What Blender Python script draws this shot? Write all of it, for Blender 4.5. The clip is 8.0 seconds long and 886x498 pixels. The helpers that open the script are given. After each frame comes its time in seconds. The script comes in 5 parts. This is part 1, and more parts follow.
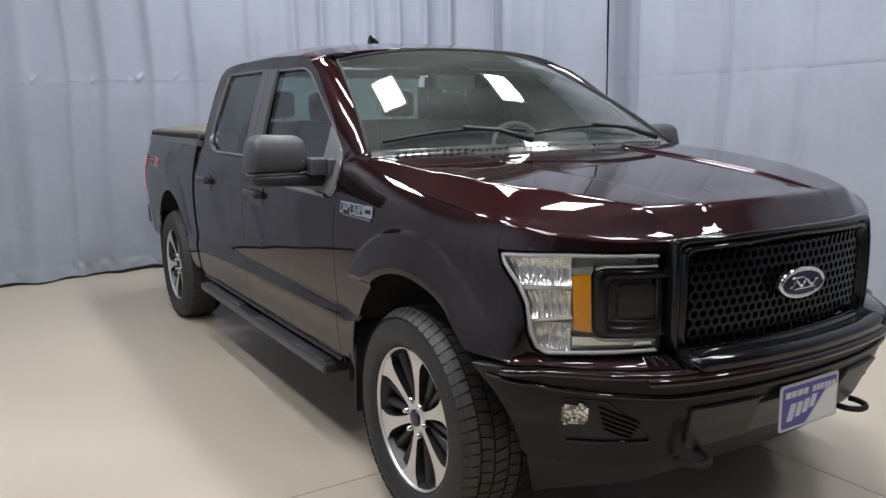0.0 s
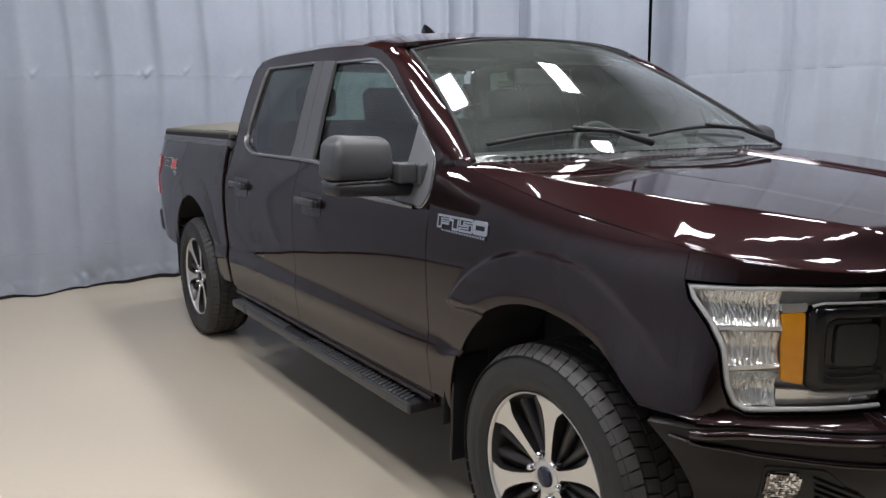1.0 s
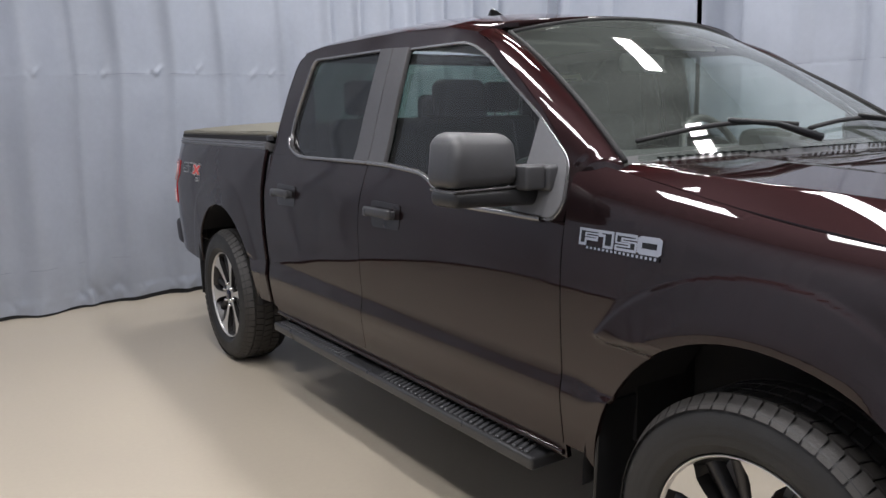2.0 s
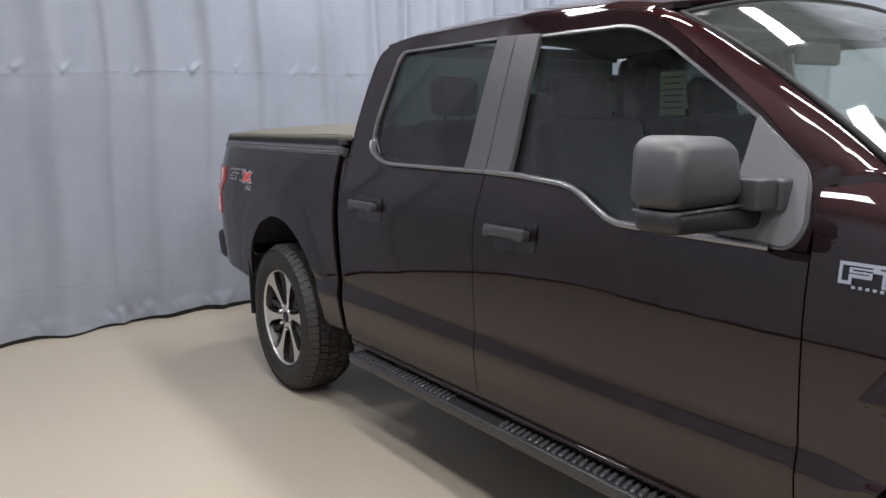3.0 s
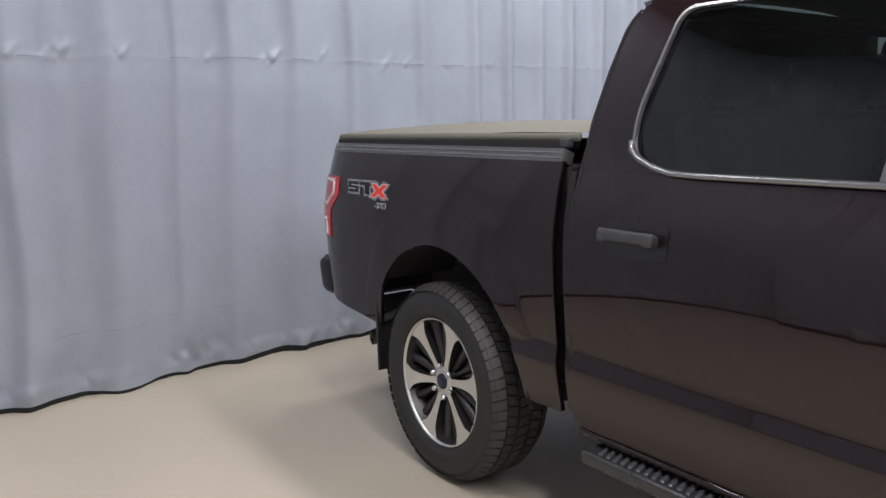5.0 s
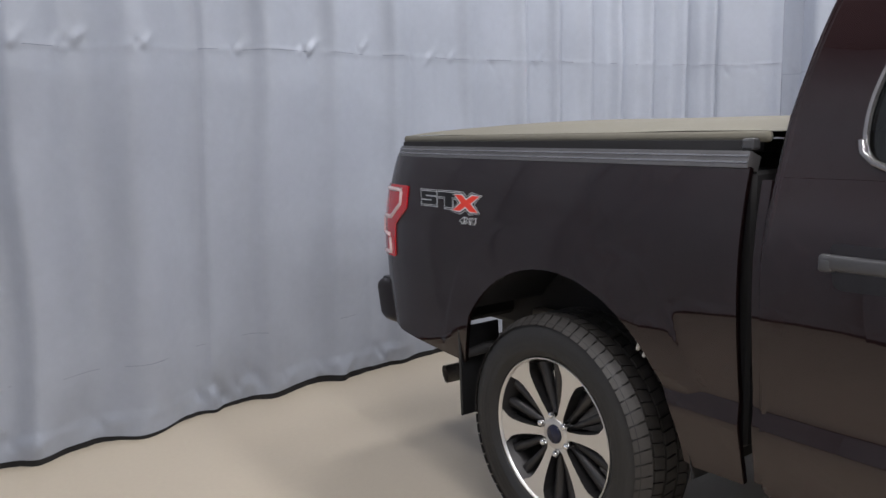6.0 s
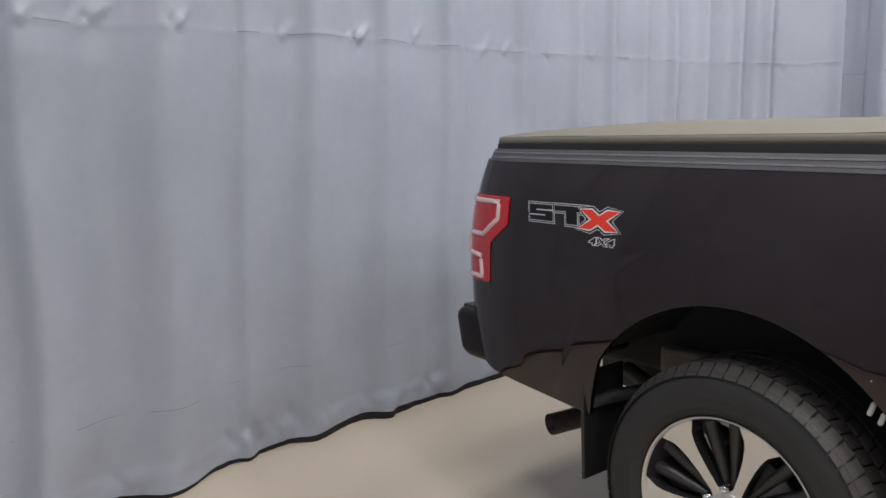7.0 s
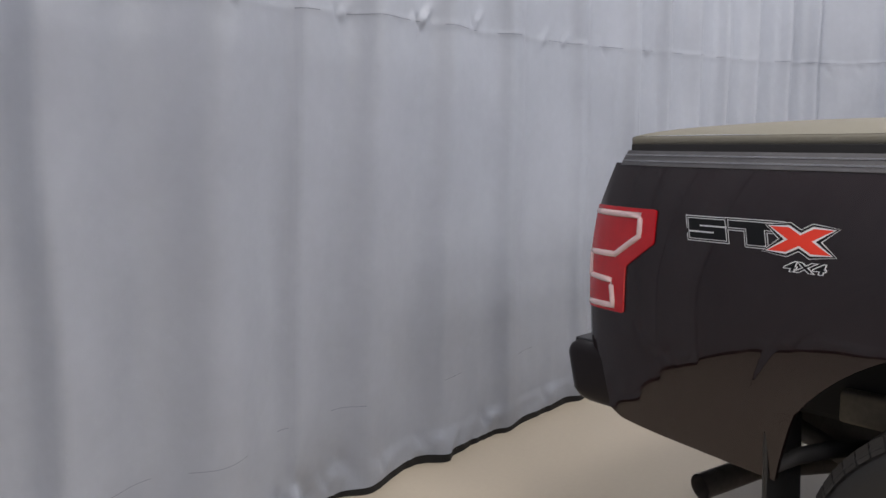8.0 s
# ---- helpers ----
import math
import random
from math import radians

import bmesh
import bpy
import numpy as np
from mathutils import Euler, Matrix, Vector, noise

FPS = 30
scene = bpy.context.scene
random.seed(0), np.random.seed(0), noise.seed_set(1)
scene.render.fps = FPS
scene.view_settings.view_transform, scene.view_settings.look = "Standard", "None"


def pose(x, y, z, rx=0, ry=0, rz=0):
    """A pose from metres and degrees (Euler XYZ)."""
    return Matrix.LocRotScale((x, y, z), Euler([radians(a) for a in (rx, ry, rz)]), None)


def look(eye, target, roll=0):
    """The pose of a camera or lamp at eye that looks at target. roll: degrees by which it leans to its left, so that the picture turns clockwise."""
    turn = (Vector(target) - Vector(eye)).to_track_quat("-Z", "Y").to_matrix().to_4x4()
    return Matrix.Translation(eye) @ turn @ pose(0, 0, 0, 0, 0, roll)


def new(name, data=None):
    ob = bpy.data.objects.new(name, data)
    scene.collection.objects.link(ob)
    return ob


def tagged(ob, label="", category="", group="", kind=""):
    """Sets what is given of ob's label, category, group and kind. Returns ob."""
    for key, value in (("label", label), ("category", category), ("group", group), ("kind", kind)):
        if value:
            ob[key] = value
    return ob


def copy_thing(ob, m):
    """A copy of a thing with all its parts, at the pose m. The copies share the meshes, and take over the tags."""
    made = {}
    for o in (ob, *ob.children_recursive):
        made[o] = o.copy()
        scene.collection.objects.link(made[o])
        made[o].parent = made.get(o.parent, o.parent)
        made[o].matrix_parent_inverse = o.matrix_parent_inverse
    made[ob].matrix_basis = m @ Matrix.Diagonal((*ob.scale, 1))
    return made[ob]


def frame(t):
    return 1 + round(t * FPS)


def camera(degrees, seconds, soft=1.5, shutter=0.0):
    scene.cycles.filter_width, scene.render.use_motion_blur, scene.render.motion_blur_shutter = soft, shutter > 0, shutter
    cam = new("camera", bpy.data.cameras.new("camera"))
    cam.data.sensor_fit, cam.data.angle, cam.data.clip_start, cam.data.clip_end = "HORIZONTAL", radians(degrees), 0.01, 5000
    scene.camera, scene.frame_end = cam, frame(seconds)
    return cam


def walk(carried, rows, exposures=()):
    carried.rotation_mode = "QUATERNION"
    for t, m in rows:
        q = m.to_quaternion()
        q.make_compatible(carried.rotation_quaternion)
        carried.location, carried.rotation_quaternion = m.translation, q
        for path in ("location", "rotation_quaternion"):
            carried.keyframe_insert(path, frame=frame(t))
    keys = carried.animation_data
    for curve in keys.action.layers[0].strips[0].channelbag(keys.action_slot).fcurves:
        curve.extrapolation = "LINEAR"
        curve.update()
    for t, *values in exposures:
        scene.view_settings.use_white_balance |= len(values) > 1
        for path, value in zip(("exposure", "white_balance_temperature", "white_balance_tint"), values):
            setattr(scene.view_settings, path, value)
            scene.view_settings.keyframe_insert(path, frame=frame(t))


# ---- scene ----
cam = camera(59.0, 8.0)
PATH = [
    (0, (-2.277, -2.384, 1.502), (-1.256, -0.699, 1.161), -0.9),
    (0.5, (-2.348, -2.049, 1.501), (-1.303, -0.378, 1.16), -0.7),
    (1, (-2.424, -1.712, 1.499), (-1.358, -0.055, 1.158), -0.6),
    (1.2, (-2.449, -1.577, 1.496), (-1.374, 0.074, 1.153), -0.6),
    (2.3, (-2.533, -0.805, 1.469), (-1.429, 0.828, 1.135), -1.3),
    (2.5, (-2.552, -0.66, 1.468), (-1.447, 0.973, 1.135), -1.2),
    (3, (-2.592, -0.319, 1.469), (-1.491, 1.319, 1.143), -1.1),
    (3.5, (-2.628, 0.048, 1.461), (-1.534, 1.691, 1.136), -1.2),
    (4, (-2.655, 0.39, 1.454), (-1.566, 2.036, 1.132), -1.3),
    (4.2, (-2.664, 0.537, 1.451), (-1.577, 2.184, 1.128), -1.2),
    (5.3, (-2.705, 1.35, 1.429), (-1.571, 2.97, 1.127), -1.2),
    (5.5, (-2.713, 1.494, 1.428), (-1.569, 3.108, 1.128), -1.3),
    (6, (-2.731, 1.854, 1.427), (-1.571, 3.456, 1.128), -1.4),
    (6.5, (-2.753, 2.209, 1.424), (-1.571, 3.794, 1.123), -1.2),
    (7, (-2.765, 2.598, 1.422), (-1.543, 4.155, 1.131), -1.0),
    (7.5, (-2.788, 2.958, 1.413), (-1.524, 4.48, 1.122), -0.9),
    (8, (-2.817, 3.316, 1.409), (-1.505, 4.799, 1.129), -0.7),
]
walk(cam, [(t, look(eye, target, roll)) for t, eye, target, roll in PATH],
     [(0.0, 0.04, 6280, 9), (2.5, 0.08, 6500, 10), (3.5, 0.18, 6400, 10), (5.5, 0.20, 6500, 10), (6.5, 0.14, 6550, 10), (8.0, 0.10, 6800, 11)])

# ---------------------------------------------------------------- light
world = bpy.data.worlds.new("room_air")
scene.world = world
world.use_nodes = True
world.node_tree.nodes["Background"].inputs[0].default_value = (0.55, 0.62, 0.75, 1)
world.node_tree.nodes["Background"].inputs[1].default_value = 0.02
LAMP_POWER = 41.2

# ---------------------------------------------------------------- materials


def material(name, color, rough=0.5, metal=0.0, coat=0.0, coat_rough=0.03, vary=0.12, scale=6.0, fine=60.0, bump=0.0, bump_scale=80.0,
             rough_vary=0.1, spec=0.5, sheen=0.0):
    m = bpy.data.materials.new(name)
    m.use_nodes = True
    nt = m.node_tree
    b = nt.nodes["Principled BSDF"]
    b.inputs["Metallic"].default_value = metal
    b.inputs["Coat Weight"].default_value = coat
    b.inputs["Coat Roughness"].default_value = coat_rough
    b.inputs["Coat IOR"].default_value = 1.6
    b.inputs["Specular IOR Level"].default_value = spec
    b.inputs["Sheen Weight"].default_value = sheen
    co = nt.nodes.new("ShaderNodeTexCoord")
    big, small = nt.nodes.new("ShaderNodeTexNoise"), nt.nodes.new("ShaderNodeTexNoise")
    big.inputs["Scale"].default_value, small.inputs["Scale"].default_value = scale, fine
    big.inputs["Detail"].default_value = 5
    for n in (big, small):
        nt.links.new(co.outputs["Object"], n.inputs["Vector"])
    both = nt.nodes.new("ShaderNodeMath")
    both.operation = "MULTIPLY_ADD"
    nt.links.new(small.outputs["Fac"], both.inputs[0])
    both.inputs[1].default_value = 0.35
    nt.links.new(big.outputs["Fac"], both.inputs[2])
    ramp = nt.nodes.new("ShaderNodeMapRange")
    ramp.inputs["From Min"].default_value, ramp.inputs["From Max"].default_value = 0.35, 1.0
    ramp.inputs["To Min"].default_value, ramp.inputs["To Max"].default_value = 1 - vary, 1 + vary
    nt.links.new(both.outputs[0], ramp.inputs["Value"])
    mul = nt.nodes.new("ShaderNodeVectorMath")
    mul.operation = "SCALE"
    mul.inputs[0].default_value = color
    nt.links.new(ramp.outputs[0], mul.inputs["Scale"])
    nt.links.new(mul.outputs[0], b.inputs["Base Color"])
    rr = nt.nodes.new("ShaderNodeMapRange")
    rr.inputs["From Min"].default_value, rr.inputs["From Max"].default_value = 0.3, 0.7
    rr.inputs["To Min"].default_value, rr.inputs["To Max"].default_value = max(0.0, rough * (1 - rough_vary)), min(1, rough * (1 + rough_vary))
    nt.links.new(big.outputs["Fac"], rr.inputs["Value"])
    nt.links.new(rr.outputs[0], b.inputs["Roughness"])
    if bump:
        bn, bp = nt.nodes.new("ShaderNodeTexNoise"), nt.nodes.new("ShaderNodeBump")
        bn.inputs["Scale"].default_value, bn.inputs["Detail"].default_value = bump_scale, 4
        bp.inputs["Strength"].default_value, bp.inputs["Distance"].default_value = 1.0, bump
        nt.links.new(co.outputs["Object"], bn.inputs["Vector"])
        nt.links.new(bn.outputs["Fac"], bp.inputs["Height"])
        nt.links.new(bp.outputs[0], b.inputs["Normal"])
    return m


def glass(name, tint, gloss=0.0, rough=0.01, boost=1.5, haze=0.0):
    """Thin sheet glass: tinted see-through with a mirror-like surface."""
    m = bpy.data.materials.new(name)
    m.use_nodes = True
    nt = m.node_tree
    nt.nodes.clear()
    out = nt.nodes.new("ShaderNodeOutputMaterial")
    tr, gl, mix, fr = (nt.nodes.new("ShaderNode" + k) for k in ("BsdfTransparent", "BsdfGlossy", "MixShader", "Fresnel"))
    tr.inputs[0].default_value = (*tint, 1)
    gl.inputs["Roughness"].default_value = rough
    fr.inputs[0].default_value = 1.52
    add = nt.nodes.new("ShaderNodeMath")
    add.operation = "MULTIPLY_ADD"
    add.use_clamp = True
    add.inputs[1].default_value, add.inputs[2].default_value = boost, gloss
    nt.links.new(fr.outputs[0], add.inputs[0])
    nt.links.new(add.outputs[0], mix.inputs[0])
    nt.links.new(tr.outputs[0], mix.inputs[1])
    nt.links.new(gl.outputs[0], mix.inputs[2])
    # pale diffuse veil stands in for haze and reflections that brighten the glass
    film, veil, grain = nt.nodes.new("ShaderNodeBsdfDiffuse"), nt.nodes.new("ShaderNodeMixShader"), nt.nodes.new("ShaderNodeTexNoise")
    film.inputs[0].default_value = (0.80, 0.88, 0.82, 1)
    grain.inputs["Scale"].default_value, grain.inputs["Detail"].default_value = 3.0, 6
    span = nt.nodes.new("ShaderNodeMapRange")
    span.inputs["From Min"].default_value, span.inputs["From Max"].default_value = 0.3, 0.7
    span.inputs["To Min"].default_value, span.inputs["To Max"].default_value = haze * .6, haze * 1.4
    nt.links.new(grain.outputs["Fac"], span.inputs["Value"])
    nt.links.new(span.outputs[0], veil.inputs[0])
    nt.links.new(mix.outputs[0], veil.inputs[1])
    nt.links.new(film.outputs[0], veil.inputs[2])
    nt.links.new(veil.outputs[0], out.inputs[0])
    return m


def lit(name, color, strength):
    m = bpy.data.materials.new(name)
    m.use_nodes = True
    b = m.node_tree.nodes["Principled BSDF"]
    b.inputs["Base Color"].default_value = (0.8, 0.8, 0.8, 1)
    b.inputs["Emission Color"].default_value = (*color, 1)
    b.inputs["Emission Strength"].default_value = strength
    return m


PAINT = material("dark_red_paint", (0.0235, 0.0128, 0.0138), rough=0.48, metal=1.0, coat=1.0, coat_rough=0.012, vary=0.10, scale=3, fine=900, rough_vary=0.05)
PAINT.node_tree.nodes["Principled BSDF"].inputs["Coat IOR"].default_value = 1.55
PAINT.node_tree.nodes["Principled BSDF"].inputs["Specular Tint"].default_value = (0.44, 0.36, 0.35, 1)
TRIM = material("satin_black_plastic", (0.022, 0.022, 0.024), rough=0.42, bump=0.0003, bump_scale=420)
# black plastic, its base colour raised for the curtain's reflection in it
COWL = material("cowl_plastic", (0.11, 0.11, 0.112), rough=0.20, coat=0.6)
MESH = material("grille_plastic", (0.006, 0.006, 0.007), rough=0.22, spec=0.3)
BUMPER = material("dark_bumper_gloss", (0.013, 0.010, 0.011), rough=0.36, coat=0.10, coat_rough=0.03, spec=0.16)
WINDOWTRIM = material("satin_window_trim", (0.30, 0.295, 0.30), rough=0.24, metal=0.8)
SAIL = material("grey_mirror_base", (0.15, 0.15, 0.158), rough=0.42, spec=1.0, bump=0.0002, bump_scale=300)
MIRROR = material("grey_mirror_plastic", (0.052, 0.052, 0.056), rough=0.40, bump=0.0002, bump_scale=300)
PILLAR = material("satin_pillar_cover", (0.17, 0.165, 0.167), rough=0.36, metal=0.75, spec=0.6, bump=0.0001, bump_scale=200)
GLOSSBLACK = material("gloss_black", (0.008, 0.008, 0.009), rough=0.10, coat=0.22, spec=0.32)
BOARD = material("step_board_plastic", (0.030, 0.030, 0.032), rough=0.30, spec=0.6, bump=0.0002, bump_scale=300)
RIBTOP = material("step_rib_plastic", (0.060, 0.060, 0.064), rough=0.28, spec=0.8)
# body paint darkened for the shade inside the handle cups
CUPSHADE = material("cup_shade_paint", (0.007, 0.004, 0.0045), rough=0.3, coat=0.5, spec=0.4)
WHITECLIP = material("white_plastic_clip", (0.72, 0.71, 0.68), rough=0.4)
POCKET = material("pocket_plastic", (0.006, 0.006, 0.007), rough=0.30, spec=0.3)
LAMPBACK = material("lamp_housing_silver", (0.60, 0.60, 0.57), rough=0.35, metal=0.5)
LIGHTGUIDE = material("pale_light_guide", (0.82, 0.81, 0.80), rough=0.22, coat=0.6, vary=0.05)
MATBLACK = material("matt_black", (0.020, 0.019, 0.020), rough=0.75, bump=0.0004, bump_scale=150)
RUBBER = material("tyre_rubber", (0.0175, 0.017, 0.017), rough=0.52, vary=0.25, scale=9, bump=0.0006, bump_scale=220)
# lighter copy of the tyre rubber: the light on the tread, put into colour
LITTREAD = material("lit_tread_rubber", (0.043, 0.039, 0.036), rough=0.58, vary=0.25, scale=14, bump=0.0008, bump_scale=160)
FLAPRUBBER = material("flap_rubber", (0.016, 0.016, 0.017), rough=0.38)
CHROME = material("chrome", (0.78, 0.78, 0.80), rough=0.09, metal=1.0, vary=0.04)
REFLECTOR = material("lamp_reflector", (0.95, 0.95, 0.91), rough=0.16, metal=0.62, vary=0.08, scale=25, bump=0.0008, bump_scale=60)
MACHINED = material("machined_alloy", (0.72, 0.705, 0.68), rough=0.36, metal=0.85, vary=0.05, bump=0.0001, bump_scale=500)
DARKALLOY = material("dark_painted_alloy", (0.055, 0.053, 0.054), rough=0.36, metal=0.6, coat=0.0)
STEEL = material("worn_steel", (0.23, 0.21, 0.19), rough=0.45, metal=0.8, vary=0.3, scale=15)
RUST = material("underbody_steel", (0.07, 0.062, 0.055), rough=0.6, metal=0.3, vary=0.4, scale=18)
# dust colour, raised further for the light that falls into the wheel well
DUSTYLIT = material("dusty_lit_underbody", (0.24, 0.21, 0.165), rough=0.75, vary=0.35, scale=9)
CLOTH = material("dark_seat_cloth", (0.020, 0.021, 0.023), rough=0.85, vary=0.2, fine=300, bump=0.0008, bump_scale=500)
CABIN = material("cabin_plastic", (0.07, 0.073, 0.07), rough=0.6, bump=0.0003, bump_scale=350)
LINER = material("headliner_cloth", (0.55, 0.54, 0.47), rough=0.95, bump=0.0004, bump_scale=400)
VINYL = material("tonneau_vinyl", (0.165, 0.155, 0.125), rough=0.72, spec=0.25, vary=0.1, scale=4, bump=0.0005, bump_scale=300)
AMBER = material("amber_lens", (1.0, 0.42, 0.012), rough=0.25, coat=0.3, vary=0.12, scale=40)
RED = material("red_lens", (0.46, 0.004, 0.010), rough=0.15, coat=0.35, vary=0.1, scale=30)
REDLIGHT = material("pale_lens_outline", (0.72, 0.52, 0.52), rough=0.25, coat=0.8)
DECALSILVER = material("decal_silver", (0.78, 0.79, 0.80), rough=0.35, metal=0.3)
DECALBLACK = material("decal_black", (0.004, 0.004, 0.005), rough=0.35, coat=0.1, spec=0.25)
DECALRED = material("decal_red", (0.80, 0.045, 0.02), rough=0.35)
PLATEBLUE = material("plate_blue", (0.075, 0.07, 0.34), rough=0.35)
PLATEPALE = material("plate_pale", (0.62, 0.62, 0.70), rough=0.35)
EMBLEM = material("emblem_navy", (0.012, 0.014, 0.035), rough=0.2, coat=0.15, spec=0.3)
PAPER = material("yellowed_paper", (0.85, 0.85, 0.66), rough=0.9)
_t, _m = PAPER.node_tree.nodes.new("ShaderNodeBsdfTranslucent"), PAPER.node_tree.nodes.new("ShaderNodeMixShader")
_t.inputs[0].default_value, _m.inputs[0].default_value = (0.95, 0.95, 0.74, 1), 0.7
PAPER.node_tree.links.new(PAPER.node_tree.nodes["Principled BSDF"].outputs[0], _m.inputs[1])
PAPER.node_tree.links.new(_t.outputs[0], _m.inputs[2])
PAPER.node_tree.links.new(_m.outputs[0], PAPER.node_tree.nodes["Material Output"].inputs[0])
INK = material("paper_print", (0.40, 0.40, 0.32), rough=0.9)
WINDSCREEN = glass("windscreen_glass", (0.92, 0.98, 0.95), boost=1.35, haze=0.045)
FRONTGLASS = glass("front_side_glass", (0.82, 0.92, 0.88), boost=1.35, haze=0.006)
PRIVACY = glass("privacy_glass", (0.15, 0.185, 0.17), boost=1.25, haze=0.004)
REARGLASS = glass("rear_window_glass", (0.50, 0.60, 0.56))
CLEAR = glass("clear_lens", (0.98, 0.98, 0.98), boost=0.5)
LAMPFACE = lit("lamp_diffuser", (1.0, 0.985, 1.0), LAMP_POWER)
WHITEMETAL = material("white_enamel", (0.75, 0.75, 0.74), rough=0.4)
CEILING = material("ceiling_board", (0.035, 0.035, 0.036), rough=0.9, bump=0.001, bump_scale=120)
DARKWALL = material("dark_wall", (0.02, 0.02, 0.022), rough=0.9)
STITCH = material("seam_thread", (0.15, 0.16, 0.18), rough=0.8)
# near-black for the shaded gap below the curtains, put in as colour
GAPSHADE = material("floor_gap_shade", (0.006, 0.006, 0.007), rough=0.7)
CURTAIN = material("blue_grey_vinyl", (0.345, 0.374, 0.437), rough=0.46, vary=0.09, scale=1.6, fine=22, bump=0.0014, bump_scale=14, rough_vary=0.2)
FLOOR = material("beige_sealed_concrete", (0.495, 0.432, 0.342), rough=0.36, vary=0.07, scale=1.1, fine=45, bump=0.0003, bump_scale=60, rough_vary=0.25)
JOINT = material("joint_filler", (0.10, 0.09, 0.08), rough=0.8)

# ---------------------------------------------------------------- mesh helpers


def link(name, verts, faces, mat, parent=None, label="", normals=None, smooth=True, mats=None, index=None):
    me = bpy.data.meshes.new(name)
    me.from_pydata([tuple(map(float, v)) for v in verts], [], faces)
    for m in mats or [mat]:
        me.materials.append(m)
    if index:
        me.polygons.foreach_set("material_index", index)
    me.polygons.foreach_set("use_smooth", [smooth] * len(me.polygons))
    me.update()
    if normals is not None:
        me.normals_split_custom_set_from_vertices([tuple(map(float, n)) for n in normals])
    ob = new(name, me)
    ob.parent = parent
    if label:
        tagged(ob, label)
    return ob


def part(name, bm, mat, parent, label="", smooth=False):
    me = bpy.data.meshes.new(name)
    bm.to_mesh(me)
    bm.free()
    me.materials.append(mat)
    me.polygons.foreach_set("use_smooth", [smooth] * len(me.polygons))
    ob = new(name, me)
    ob.parent = parent
    if label:
        tagged(ob, label)
    return ob


def box_bm(size, at=(0, 0, 0), bevel=0.0, segments=2, turn=None, bm=None):
    bm2 = bmesh.new()
    bmesh.ops.create_cube(bm2, size=1)
    bmesh.ops.scale(bm2, vec=size, verts=bm2.verts)
    if bevel:
        bmesh.ops.bevel(bm2, geom=bm2.edges[:], offset=bevel, segments=segments, affect="EDGES", profile=0.5)
    m = Matrix.Translation(at) @ (turn or Matrix())
    bmesh.ops.transform(bm2, matrix=m, verts=bm2.verts)
    if bm is None:
        return bm2
    tmp = bpy.data.meshes.new("tmp")
    bm2.to_mesh(tmp)
    bm2.free()
    bm.from_mesh(tmp)
    bpy.data.meshes.remove(tmp)
    return bm


def lathe(profile, n=64, axis="x", center=(0, 0, 0), closed=False):
    """Turn a profile of (along, radius) about an axis."""
    verts, faces = [], []
    for k in range(n):
        a = 2 * math.pi * k / n
        for h, r in profile:
            p = (h, r * math.cos(a), r * math.sin(a)) if axis == "x" else (r * math.cos(a), h, r * math.sin(a)) if axis == "y" else (r * math.cos(a), r * math.sin(a), h)
            verts.append(np.add(p, center))
    m = len(profile)
    for k in range(n):
        for i in range(m if closed else m - 1):
            j = (i + 1) % m
            faces.append((k * m + i, ((k + 1) % n) * m + i, ((k + 1) % n) * m + j, k * m + j))
    return verts, faces


def tube(path, radius, n=10, caps=True):
    """A round bar along a list of points."""
    pts = [Vector(p) for p in path]
    verts, faces = [], []
    up = Vector((0.13, 0.21, 0.97))
    for i, p in enumerate(pts):
        d = (pts[min(i + 1, len(pts) - 1)] - pts[max(i - 1, 0)]).normalized()
        a = d.cross(up).normalized()
        b = d.cross(a)
        r = radius[i] if isinstance(radius, (list, tuple)) else radius
        for k in range(n):
            t = 2 * math.pi * k / n
            verts.append(p + a * r * math.cos(t) + b * r * math.sin(t))
    for i in range(len(pts) - 1):
        for k in range(n):
            faces.append((i * n + k, i * n + (k + 1) % n, (i + 1) * n + (k + 1) % n, (i + 1) * n + k))
    if caps:
        faces += [tuple(range(n))[::-1], tuple(range((len(pts) - 1) * n, len(pts) * n))]
    return verts, faces


def merge(*pieces):
    verts, faces = [], []
    for v, f in pieces:
        k = len(verts)
        verts += list(v)
        faces += [tuple(i + k for i in q) for q in f]
    return verts, faces


def rounded(points, r, n=4):
    """A closed outline with its corners rounded off. r: one radius or one a corner."""
    out = []
    for i, p in enumerate(points):
        p, a, b = np.array(p, float), np.array(points[i - 1], float), np.array(points[(i + 1) % len(points)], float)
        rr = r[i] if isinstance(r, (list, tuple)) else r
        la, lb = np.linalg.norm(a - p), np.linalg.norm(b - p)
        d = min(rr, la * .48, lb * .48)
        if d < 1e-4:
            out.append(tuple(p))
            continue
        p0, p1 = p + (a - p) / la * d, p + (b - p) / lb * d
        for k in range(n + 1):
            t = k / n
            out.append(tuple((1 - t) ** 2 * p0 + 2 * t * (1 - t) * p + t * t * p1))
    return out


def inside(p, poly):
    hit = False
    x, y = p
    for (x1, y1), (x2, y2) in zip(poly, poly[1:] + poly[:1]):
        if (y1 > y) != (y2 > y) and x < (x2 - x1) * (y - y1) / (y2 - y1) + x1:
            hit = not hit
    return hit


from mathutils.geometry import delaunay_2d_cdt


def dense(poly, step):
    out = []
    for a, b in zip(poly, poly[1:] + poly[:1]):
        n = max(1, int(math.dist(a, b) / step + 0.5))
        out += [(a[0] + (b[0] - a[0]) * k / n, a[1] + (b[1] - a[1]) * k / n) for k in range(n)]
    return out


